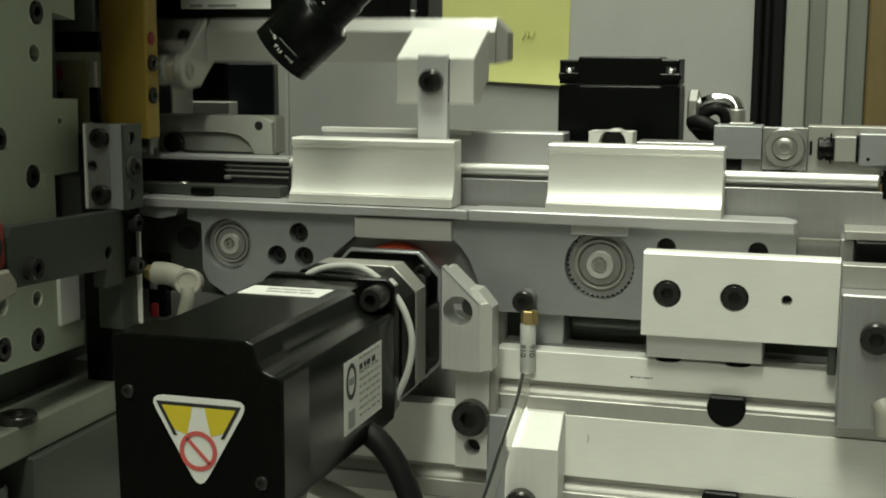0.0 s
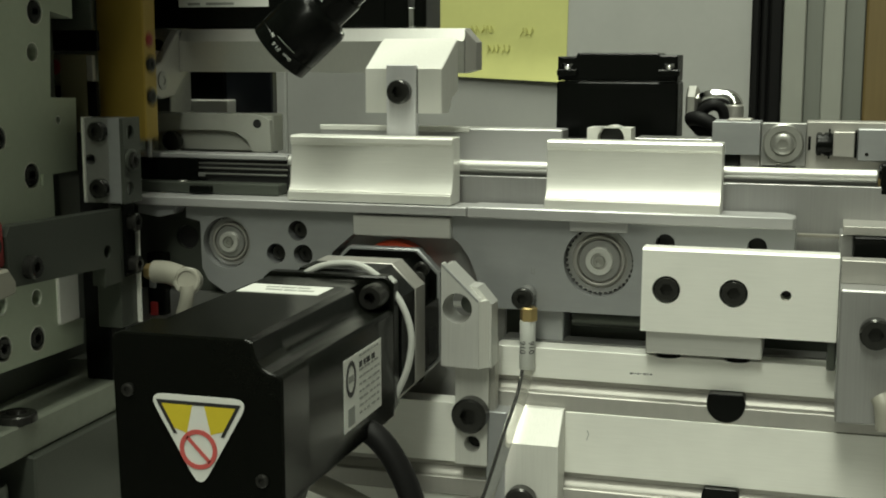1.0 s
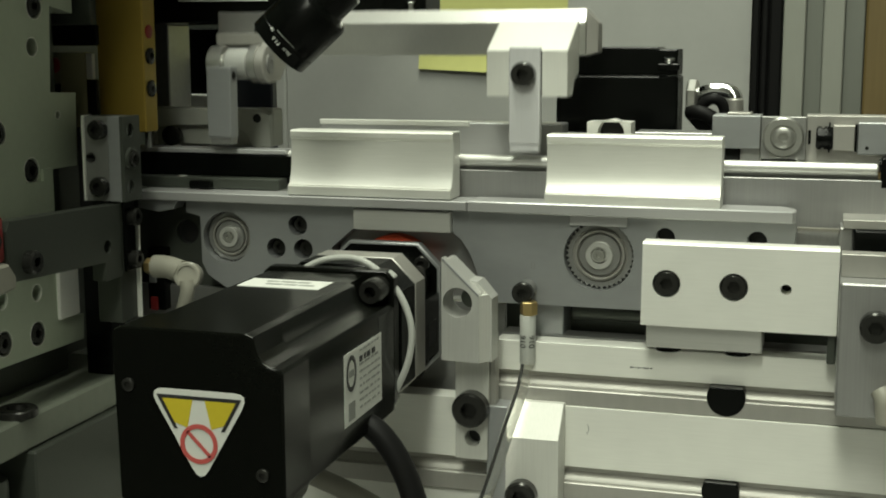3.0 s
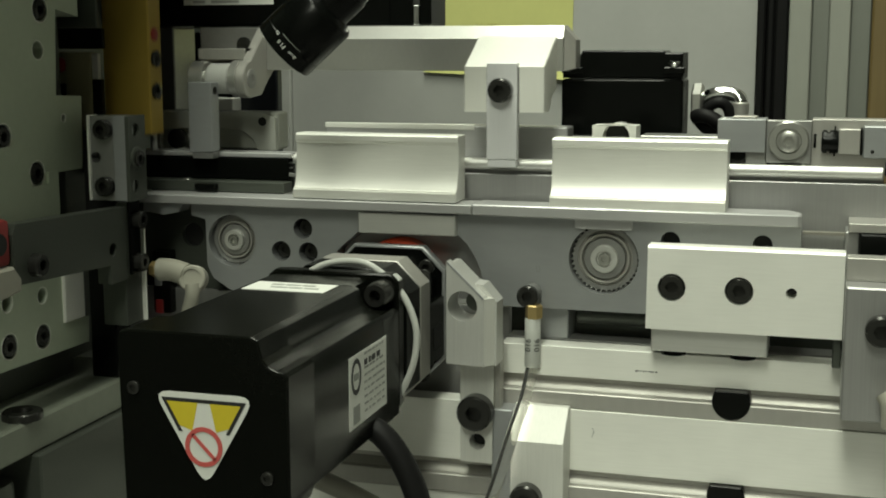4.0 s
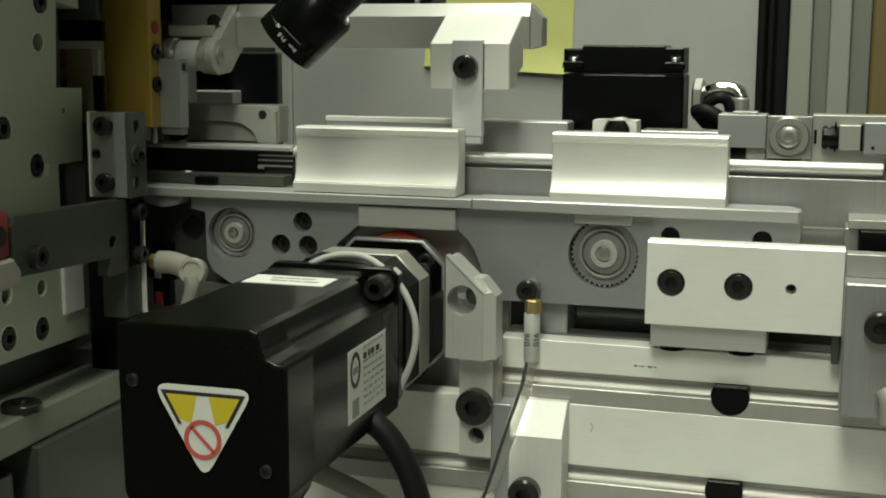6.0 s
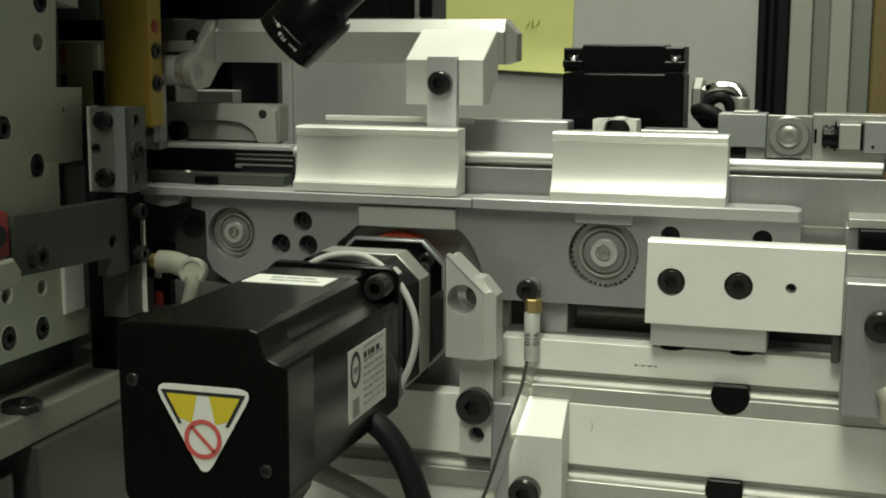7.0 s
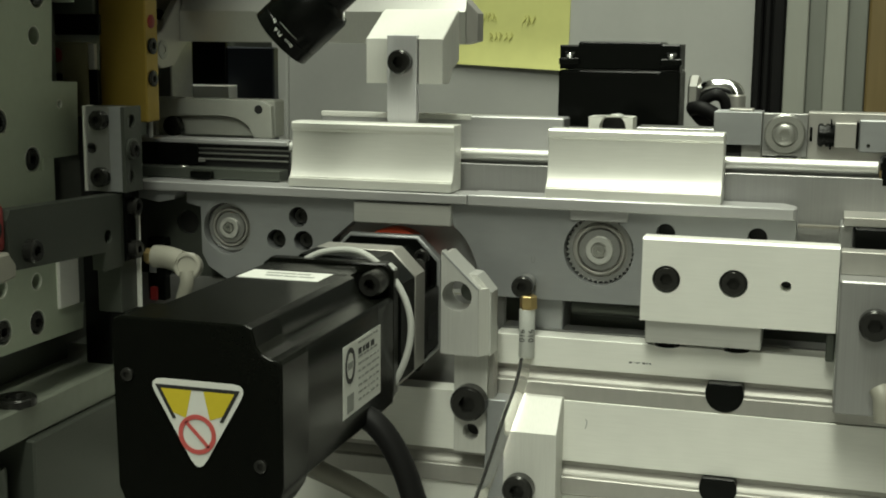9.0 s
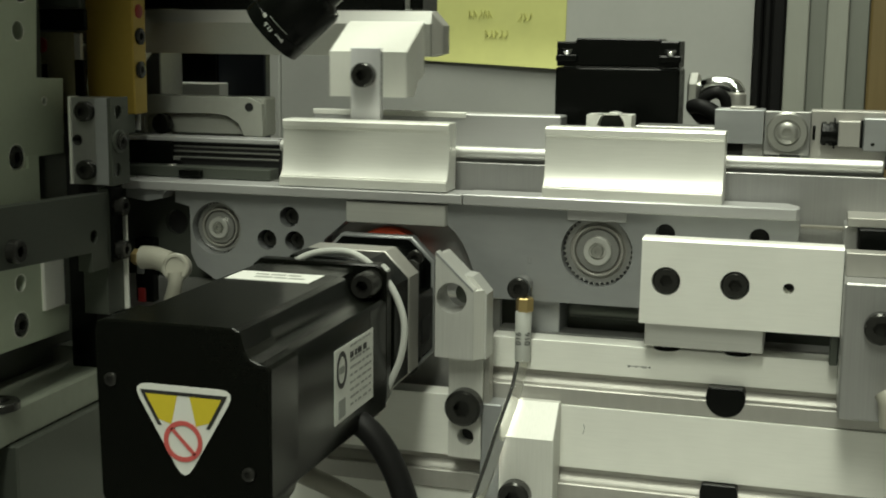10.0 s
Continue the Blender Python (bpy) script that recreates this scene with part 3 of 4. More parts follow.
def clamp_block():
    c = thing("clamp_block", (140, -15, -66.5), "satin white aluminium clamp block with two black bolts", "clamp block")
    part("block", plate([(94.8, -51.4), (187, -51.4), (187, -11.3), (95.2, -11.3)], [ring(107, -30.4, 6.8, 28), ring(139, -30.6, 6.8, 28), ring(163.3, -30.5, 2.6, 20)], -25, -13), ALU, c)
    part("backing", box(95.2, 186.8, -13, 0, -50.8, -18, 0.3), ALU, c)
    part("top_chamfer", prism([(-25, -11.3), (-23.8, -10.2), (-14, -10.2), (-14, -11.3)], 95.2, 187, "x", 0), ALU, c)
    for x, z in ((107, -30.4), (139, -30.6)):
        bolt(c, x, -19.5, z, 6.3, h=5.6)
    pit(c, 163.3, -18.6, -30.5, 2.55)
    part("lower_block", box(97, 153, -20, 5, -63.5, -51.2, 0.6), BRUSH, c)
    for x in (107, 141):
        part("foot_pad", turned((x, -10, -66.5), [(0, 6.4), (3, 6.4)], (0, 0, 1), 24), BLACK, c)
    part("sensor_pin", box(183, 187.0, -22, -14, -66, -52, 0.6), BARG, c)
    b = thing("end_bracket", (215, -40, -82), "tall grey machined end bracket with a black bolt", "bracket")
    part("front", box(187.4, 260, -58, -10.2, -81, -20, 0.8), BRUSHG, b)
    part("top_step", box(187.5, 260, -42, -31, -20, -9.4, 0.3), SATIN, b)
    bolt(b, 203, -58, -38.5, 7.0)
    part("knob", tube([(206, -64, -66), (208, -66, -70), (209, -66, -80)], 4.5, 14), IVORY, b)


def air_fitting():
    f = thing("air_fitting", (33, -14, -77), "brass air fitting with a white numbered sleeve", "pneumatic fitting")
    part("banjo", turned((33, -1, -40.5), [(0, 4.4), (8.6, 4.4)], n=28), DSTEEL, f, angle=20)
    bolt(f, 32.6, -9.6, -41.4, 5.6, h=4)
    part("hex_nut", turned((36, -12, -52.5), [(0, 4.0), (0.5, 4.5), (6.5, 4.5), (7, 4.0)], (0, 0, 1), 6), BRASS, f)
    part("sleeve", turned((35.5, -12, -78), [(0, 3.9), (0.4, 4.1), (25, 4.1), (25.5, 3.8)], (0, 0, 1), 28), WHITE, f)
    for a in (-20, 46):
        cu = bpy.data.curves.new("sleeve_number", "FONT")
        cu.body, cu.size, cu.align_x, cu.align_y, cu.extrude = "016", 0.0046, "CENTER", "CENTER", 0.00005
        ob = new("sleeve_number", cu)
        cu.materials.append(INK)
        ob.parent = f
        d = Vector((math.sin(radians(a)), -math.cos(radians(a)), 0))
        z = d
        x = Vector((0, 0, 1))
        y = z.cross(x)
        m = Matrix((x, y, z)).transposed().to_4x4()
        p = (Vector((35.5, -12, -66)) + d * 4.2 - ORG[f]) / 1000
        ob.matrix_basis = Matrix.Translation(p) @ m
    t = thing("clear_air_tube", (33, -20, -130), "clear plastic air tube curving down from the sleeve", "tube")
    pts = [(35.6, -12.8, -77.6), (35.6, -26, -89), (32, -38, -105), (27.6, -45, -123), (22.8, -50, -140), (16, -56, -162), (10, -60, -189)]
    part("hose", tube(pts, 3.2, 20), GLASS, t).visible_shadow = False
    part("dark_core", tube([(x - 1.9, y, z) for x, y, z in pts], 0.75, 8), RUBBER, t)


# ---------------------------------------------------------------- gear motor
def gear_motor():
    # bracket and leg that carry it
    br = thing("motor_bracket", (10, -40, -126), "machined aluminium motor bracket on a bolted leg", "bracket")
    part("gusset", plate([(-1, -19.4), (-0.4, -19.4), (18.2, -37), (18.2, -71.5), (-1, -71)], [ring(7.2, -41.5, 7.6, 30)], -45, -39), BRUSHV, br)
    part("rear_gusset", plate([(-1, -21), (1, -21), (11.5, -31), (16, -31.5), (23.2, -40), (23.2, -72), (-1, -71.5)], [ring(7.2, -41.5, 7.6, 30)], -38.9, -26), BRUSHV, br)
    part("chamfer_edge", prism([(18.3, -44.8), (22.2, -38.9), (18.3, -38.9)], -71.6, -37.5, "z", 0.2), BRUSHM, br)
    part("slope", prism([(-0.3, -19.5), (18.2, -37.1), (17.6, -38), (-0.9, -20.4)], -39.2, -45.2, "y", 0.2), GREY, br)
    part("leg", plate([(2, -126), (19.5, -126), (19.5, -70), (2, -70)], [ring(11, -115, 4.3, 24)], -30, -20.2), BRUSHM, br)
    part("leg_side", box(19.6, 22.4, -28, -20.2, -124, -60, 0.4), SATIN, br)
    pit(br, 11, -25, -115, 4.6)
    # dark disc added behind the through hole to paint its dark inside
    part("bore_shade", turned((9.5, -22, -42), [(0, 5.0), (6, 5.0)], n=20), BARG, br)
    bolt(br, 11, -30, -98.5, 9.2, h=8)
    part("coupling", turned((-42, 11, -38.5), [(0, 22.0), (8, 22.0), (9, 21)], n=44), ORANGE, br)
    m = thing("gear_motor", (-45, -100, -52), "black geared servo motor with white labels and a cable tie", "motor")

    def octo(x0, x1, z0, z1, c):
        return [(x0 + c, z0), (x1 - c, z0), (x1, z0 + c), (x1, z1 - c), (x1 - c, z1), (x0 + c, z1), (x0, z1 - c), (x0, z0 + c)]

    part("mount_plate", prism(octo(-75, -12.5, -90, -18.6, 12), -9, -2, "y", 0.8), GREY, m)
    part("mount_face", prism(octo(-73.6, -13.9, -88.6, -20.0, 11.6), -9.8, -9.05, "y", 0), BLACK, m)
    part("adapter", prism(octo(-71, -17, -86, -23, 11), -38, -9, "y", 0.4), BLACK, m)
    part("adapter_web", box(-20, -12.8, -37.8, -9.2, -76, -44, 0.5), BLACK, m)
    part("web_slot", box(-13.2, -12.6, -28, -15, -70, -57, 0.1), PIT, m)
    part("gearbox", prism(octo(-75, -11.5, -90, -19, 12), -54, -38, "y", 0.5), SATIN, m)
    part("gearbox_ring", prism(octo(-75, -11.6, -90, -19.2, 12), -76, -54, "y", 0.8), BLACK, m)
    for x, z in ((-15.5, -29), (-16, -80)):
        bolt(m, x, -38, z, 3.4, (0, 1, 0))
        bolt(m, x - 3, -20, z + 2, 4.0)
    sec = [(-77, -84), (-77, -26), (-73, -21.5), (-30, -21.5), (-27.5, -23), (-26.5, -27.5), (-24.5, -32), (-20, -34.6), (-13.4, -35), (-12, -37), (-12, -86), (-18, -92), (-73, -92)]
    part("flange", prism([(-78, -88), (-78, -23), (-74.5, -20), (-16, -19.7), (-12, -23.5), (-12, -82), (-18, -92), (-72, -92)], -86, -78, "y", 0.8), MOTOR, m)
    main = [(-77, -84), (-77, -26), (-73, -21.5), (-26, -21.5), (-23.2, -22.8), (-22, -26), (-20.8, -29.4), (-18.4, -32), (-14.8, -33.8), (-12.6, -34.4), (-11.9, -36), (-11.9, -86), (-18, -92), (-73, -92)]
    part("body", prism(main, -196, -108, "y", 0.4), MOTOR, m, angle=24)
    part("neck", prism(sec, -107.9, -86, "y", 0.3), MOTOR, m)
    part("end_cap", prism([(-78.5, -88), (-79.8, -24.5), (-78.6, -21.6), (-75.6, -20.4), (-24, -20.4), (-21.2, -21.6), (-20.4, -25), (-19.4, -28.5), (-17.4, -31.2), (-14, -32.9), (-10.6, -33.4), (-9.2, -34.8), (-9.2, -82), (-11, -88), (-15, -94), (-22, -98), (-66, -98), (-76, -94)], -222, -196, "y", 0.9, seg=2), MOTOR, m, angle=18)
    bolt(m, -19.6, -86, -28.0, 6.0, h=12)
    bolt(m, -73, -222, -43, 2.6, h=1.4)
    bolt(m, -18, -222, -74, 2.6, h=1.4)
    # labels: top strip and side plate with bars for its print
    top = part("top_label", box(-71, -32, -130, -111, -21.5, -21.2, 0), PAPER, m, "white strip label")
    for a, b, y in ((-62, -56, -118), (-55, -48, -118), (-47, -41, -118), (-60, -52, -124), (-51, -45, -124), (-44, -37, -124)):
        part("print_bar", box(a, b, y, y + 2.6, -21.2, -21.1, 0), FADED, top)
    side = part("side_label", box(-12, -11.7, -152.4, -104.9, -76, -44.3, 0), PAPER, m, "white rating plate with black print")
    part("round_mark", plate([(-144 + 6.0 * math.cos(a), -54 + 8.0 * math.sin(a)) for a in [math.pi * k / 12 for k in range(24)]], [[(-144 + 4.2 * math.cos(a), -54 + 5.8 * math.sin(a)) for a in [math.pi * k / 12 for k in range(24)]]], -11.7, -11.55, axis="x"), INK, side)
    part("mark_bar", box(-11.7, -11.5, -147, -141, -55.5, -52.5, 0), FADED, side)
    part("code_patch", box(-11.7, -11.55, -148, -140, -74.5, -66.5, 0), FADED, side)
    rnd = random.Random(7)
    for j in range(9):
        z = -45.6 - j * 3.2
        y = -134
        while y < -109:
            w = rnd.uniform(2, 6)
            if j != 1 or y < -118:
                part("print_bar", box(-11.7, -11.55, y, min(y + w, -107.5), z - (2.6 if j == 1 else 1.0), z, 0), INK if j == 1 else FADED, side)
            y += w + rnd.uniform(0.8, 2.2)
    # warning triangle on the end cap
    def tri(cx, cz, s, y, t, mm, nm, parent, flip=-1):
        pts = [(cx + s * math.sin(a), cz + flip * s * math.cos(a)) for a in (0, 2 * math.pi / 3, 4 * math.pi / 3)]
        out = []
        for i in range(3):
            p, q, w = Vector(pts[i - 1]), Vector(pts[i]), Vector(pts[(i + 1) % 3])
            d0, d1 = (p - q).normalized(), (w - q).normalized()
            for f in range(5):
                u = f / 4
                out.append(tuple(q + s * 0.28 * ((1 - u) ** 2 * d0 + u * u * d1)))
        return part(nm, prism(out, y - t, y, "y", 0), mm, parent)
    lab = tri(-43.5, -55.5, 24.5, -222.2, 0.25, PAPER, "warning_label", m)
    for s in (-1, 1):
        part("yellow_field", prism([(-43.5 + s * 2.5, -47), (-43.5 + s * 16, -47), (-43.5 + s * 11, -56), (-43.5 + s * 5, -58)], -222.6, -222.45, "y", 0), SIGNY, lab)
        part("black_edge", prism([(-43.5 + s * 17.5, -45.8), (-43.5 + s * 16, -45.8), (-43.5 + s * 9, -58.5), (-43.5 + s * 10.5, -58.5)], -222.75, -222.6, "y", 0), INK, lab)
    part("black_edge", prism([(-61, -45.6), (-26, -45.6), (-27, -47), (-60, -47)], -222.6, -222.45, "y", 0), INK, lab)
    part("red_ring", plate(ring(-43.8, -64, 7.8, 36), [ring(-43.8, -64, 6.0, 36)], -222.9, -222.75), SIGNR, lab)
    part("red_bar", prism([(-49, -59.8), (-48, -58.8), (-38.6, -68.2), (-39.6, -69.2)], -222.9, -222.75, "y", 0), SIGNR, lab)
    # cable tie looped round the gearbox, its lock on the corner
    tie = thing("cable_tie", (-40, -80, -30), "white nylon cable tie looped round the gearbox", "cable tie")
    loop = [(-64, -80.5, -26), (-58, -80, -21), (-50, -79.6, -17.2), (-40, -79.6, -15.4), (-30, -80, -16.2), (-20, -80.5, -22), (-11, -81, -31), (-5.8, -81, -43), (-5, -81, -54), (-7.5, -81, -66), (-14, -80, -80)]
    part("strap", tube(loop, 1.6, 10), WHITE, tie)
    bm = bmesh.new()
    box(-2.4, 2.4, -2.4, 2.4, -3.6, 3.6, 0.6, bm)
    bmesh.ops.transform(bm, matrix=Matrix.Translation((-16, -81.5, -24.0)) @ Matrix.Rotation(radians(40), 4, "Y"), verts=bm.verts)
    part("lock", bm, WHITE, tie)
    cb = thing("motor_cable", (0, -150, -150), "flat black motor cable hanging below the motor", "cable")
    part("cable", tube([(-22, -117, -85), (-15, -117.5, -84.5), (-9, -118, -87.5), (-2.2, -118.5, -95), (4.2, -119, -106), (9, -119, -119.5), (13, -118, -136), (17, -118, -189)], 5.6, 16), RUBBER, cb)
    hs = thing("grey_hose", (-20, -60, -150), "pale translucent hose below the motor", "hose")
    part("hose", tube([(-62, -70, -128), (-45, -66, -136), (-28, -62, -146), (-12, -58, -160), (-2, -56, -189)], 5.0, 16), IVORY, hs)
    pl = thing("motor_rest", (-45, -160, -190), "dark block carrying the motor on the table", "support")
    part("block", box(-74, -52, -150, -112, -190, -92.2, 1), BARG, pl)


# ---------------------------------------------------------------- lens, device above
def machine_lens():
    l = thing("machine_vision_lens", (-62, -60, 90), "black machine vision lens with white engraving, aimed down", "camera lens")
    c = Vector((-79, -60, 83))
    ax = Vector((0.73, 0.10, 0.67)).normalized()
    part("front_barrel", turned(c, [(0.6, 13.5), (0, 15), (0.5, 16.4), (7, 16.5), (7.4, 16.2), (8, 16.5), (28, 16.5), (29.5, 15.6)], ax, 48), BLACK, l)
    part("focus_ring", turned(c, [(29.5, 14.6), (31, 13.0), (32, 11.4), (44, 11.4), (45, 10.6), (70, 10.6)], ax, 44), BLACK, l)
    part("front_glass", turned(c, [(2.0, 13.0), (2.4, 13.0)], ax, 36), CHROME, l)
    # engraved scale: short strokes on the barrel, facing out
    side = ax.cross(Vector((0, -1, 0))).normalized()
    out = side.cross(ax).normalized() * -1
    if out.y > 0:
        out = -out
    for word, a, k, size in (("F1.6", 5, 5.0, 2.9), ("N", -13, 7.4, 2.6), ("8mm", 29, 5.0, 2.4), ("N", -4, 35, 1.8)):
        t = radians(a)
        d = out * math.cos(t) + side * math.sin(t)
        cu = bpy.data.curves.new("engraving", "FONT")
        cu.body, cu.size, cu.align_x, cu.align_y, cu.extrude = word, size / 1000, "CENTER", "CENTER", 0.00004
        cu.materials.append(PAPER)
        ob = new("engraving", cu)
        ob.parent = l
        y = -ax
        x = y.cross(d)
        r0 = 16.75 if k < 30 else 11.6
        ob.matrix_basis = Matrix.Translation((c + ax * k + d * r0 - ORG[l]) / 1000) @ Matrix((x, y, d)).transposed().to_4x4()
    for a in range(-6, 34, 4):
        t0, t1 = radians(a), radians(a + 4)
        bm = bmesh.new()
        p = [c + ax * (8.7 if i % 2 else 9.0) + (out * math.cos(q) + side * math.sin(q)) * 16.55 for i, q in ((0, t0), (1, t0), (3, t1), (2, t1))]
        bm.faces.new([bm.verts.new(q) for q in p])
        ex = bmesh.ops.extrude_face_region(bm, geom=list(bm.faces))
        bmesh.ops.translate(bm, verts=[v for v in ex["geom"] if isinstance(v, bmesh.types.BMVert)], vec=out * 0.05)
        part("scale_line", bm, FADED, l)
    top = thing("camera_body", (-40, -40, 150), "black camera body behind the lens on a side arm and post", "camera")
    bm = bmesh.new()
    box(-15, 15, -15, 15, 0, 60, 1.2, bm)
    q = Vector((0, 0, 1)).rotation_difference(ax).to_matrix().to_4x4()
    bmesh.ops.transform(bm, matrix=Matrix.Translation(c + ax * 60) @ q, verts=bm.verts)
    part("case", bm, BLACK, top)
    part("hanger", tube([(-4, -52, 154), (40, -52, 156), (150, -52, 156), (262, -52, 156)], 5.0, 16), DSTEEL, top)
    part("post", turned((262, -52, -190), [(0, 8), (352, 8), (353, 7)], (0, 0, 1), 24), DSTEEL, top)
    d = thing("control_box", (-170, 90, 94), "black control box with a white label above the beam", "device")
    part("case", box(-262, -62, 62, 160, 97, 190, 1.2), BLACK, d)
    lab = part("label", box(-196, -138, 61.6, 62, 109.4, 125, 0), PAPER, d, "white paper label")
    for a, b in ((-190, -182), (-178, -160)):
        part("print_bar", box(a, b, 61.4, 61.6, 110.4, 112, 0), FADED, lab)
    part("strut", box(-255, -235, 120, 150, -190, 97, 0.8), DSTEEL, d)
    g = thing("hanging_sensor", (-58, 55, 100), "small black sensor with a bright cable clamp hanging above the beam", "sensor")
    part("case", box(-66, -52, 60, 75, 96.5, 140, 0.8), BLACK, g)
    part("clip", box(-51.5, -48.5, 60, 66, 97, 108, 0.4), CHROME, g)
    part("foot", turned((-62, 66, 93.8), [(0, 7), (2, 8), (2.8, 8)], (0, 0, 1), 20), DSTEEL, g)
    part("second_case", box(-48, -41, 60, 75, 97, 140, 0.8), BLACK, g)


# ---------------------------------------------------------------- left tooling
def left_frame():
    f = thing("tooling_frame", (-220, -50, -190), "grey-green plated tooling frame plates with black bolts", "machine frame")
    right = (1, 0, 0)
    up = [(-260, 200), (-30, 200), (-30, 101), (-51, 104.5), (-54, 60), (-30, 59), (-32, 20), (-57, 20), (-57.5, -3), (-260, 2)]
    hs = [(-65, 104, 6.4), (-68.5, 83.5, 4.6), (-74, 21, 6.4), (-101, 41.5, 6.4), (-48, 48, 1.9)]
    part("upper_plate", plate(up, [ring(y, z, r, 24) for y, z, r in hs], -223, -211, axis="x"), GREEN, f)
    part("lower_step", plate([(-260, 36.5), (-92, 36.5), (-92, 23.5), (-82, 21.5), (-82, 15), (-66, 15), (-66, 21), (-57.2, 21), (-57.2, -3.2), (-260, 1.8)], [], -211, -209.6, axis="x"), GREEN, f)
    lo = [(-260, -20), (-57, -22), (-57, -61), (-32, -62), (-33, -76), (-260, -72)]
    hl = [(-76, -64, 6.4), (-105, -63, 6.4), (-105, -41, 4.4), (-75, -42.5, 4.2)]
    part("lower_plate", plate(lo, [ring(y, z, r, 24) for y, z, r in hl], -223, -211, axis="x"), GREEN, f)
    for y, z, r in hs + hl:
        part("bore_edge", turned((-211, y, z), [(-0.7, r - 0.05), (0.12, r + 0.1), (0.12, r + 0.45), (-0.1, r + 0.5)], right, 28, cap=False), ALU, f)
        if r > 5:
            bolt(f, -215.5, y, z, r * 0.88, right)
        else:
            pit(f, -213.5, y, z, r, right)
    part("plate_backing", box(-240, -223.2, -260, -30, -95, 200, 0.5), BARG, f)
    part("spacer", box(-216, -209.4, -57, -37.5, -61, -19, 0.8), ALU, f)
    part("shelf", box(-340, -190, -190, 4, -112, -95, 1.2), SHELF, f)
    part("shelf_knob", turned((-196.5, -118, -95), [(0, 10), (3.2, 10), (4, 9.2), (4, 5), (2.4, 4.5)], (0, 0, 1), 32), BOLT, f)
    part("base_block", box(-340, -186, -120, 10, -190, -112.2, 1.0), BARG, f)
    part("round_post", turned((-205, -140, -190), [(0, 14), (66, 14), (68, 13)], (0, 0, 1), 32), BARG, f)
    part("rear_column", box(-340, -240.2, -20, 60, -95, 300, 1.0), BARG, f)
    part("dark_column", box(-208, -192, -36, -20, -95, -22, 0.8), BLACK, f)
    part("small_clamp", box(-196, -190.5, -40, -34, -62, -48, 0.5), GREY, f)
    part("black_bracket", box(-233, -201, -23, -20, 84, 95, 0.6), BLACK, f)
    part("bracket_top", box(-233, -204, -23, -20, 95.2, 140, 0.6), BARG, f)
    # black block added to stand in for the shade in the gap
    part("gap_shade", box(-214, -196, -26, -14, -20, 40, 0.4), PIT, f)
    part("upright", box(-196, -181.6, -41, -24.4, -64, -4, 0.5), BARG, f)
    part("upright_edge", box(-182, -179.4, -24.2, -22.6, -64, -4.5, 0.3), ALU, f)
    part("terminal_column", box(-191, -180, 4, 12, -66, -30, 0.6), BLACK, f)
    part("terminal", box(-189.5, -185, 2.6, 3.9, -50, -43, 0.4), GREY, f)
    part("red_terminal", box(-189, -184.5, 2.6, 3.9, -66, -58, 0.4), RED, f)


def press_slide():
    s = thing("press_slide", (-188, -38, 5.5), "grey machined press slide with black socket bolts", "slide")
    right = (1, 0, 0)
    part("inner_cheek", plate([(-198, 5.2), (-184, 5.2), (-184, 50), (-198, 50)], [ring(-195.2, 28, 2.9, 20)], -43.6, -36), DSTEEL, s)
    part("edge_strip", box(-199.4, -198, -45, -36, 5.2, 50.4, 0.2), ALU, s)
    part("front_cheek", box(-184, -176.6, -45, -36, 5.2, 50.2, 0.5), GREY, s)
    part("side_cheek", plate([(-45, 5.2), (-27.5, 5.2), (-27.5, 50.2), (-45, 50.2)], [ring(-37.4, 42.6, 3.6, 20), ring(-39, 12.8, 3.6, 20)], -176.6, -174.6, axis="x"), BARG, s)
    part("core", box(-199, -176.7, -35.9, -27.6, 5.4, 50, 0.3), BARG, s)
    part("rear_strip", box(-204, -199.2, -36, -28, 5.4, 49, 0.3), BARG, s)
    # backing plate that rides up and down with the slide, behind it
    part("tan_plate", box(-228, -211.8, -18, -12, 30, 83, 0.5), TAN, s)
    part("tan_edge", box(-236, -228.1, -17, -12, 66, 83, 0.4), TAN, s)
    part("red_button", turned((-231.7, -17, 76), [(0, 4.2), (1.0, 4.2), (1.4, 3.6)], n=20), RED, s)
    part("black_tongue", box(-235, -228.1, -17.5, -12, 24, 65.8, 0.4), BLACK, s)
    part("guide_shoe", box(-211, -204.8, -19, -16, 40, 68.4, 0.5), BLACK, s)
    part("shoe_cap", box(-210.4, -206.4, -19.5, -16.5, 68.6, 82.4, 0.4), SATIN, s)
    for z in (43, 13):
        bolt(s, -189.4, -43.6, z, 5.2)
    part("stud_plate", turned((-174.6, -38.2, 27.7), [(0, 6.0), (1.2, 6.0), (1.6, 5.4)], right, 28), BARG, s)
    bolt(s, -173.2, -38.2, 27.7, 4.4, right, h=1.6)
    return s


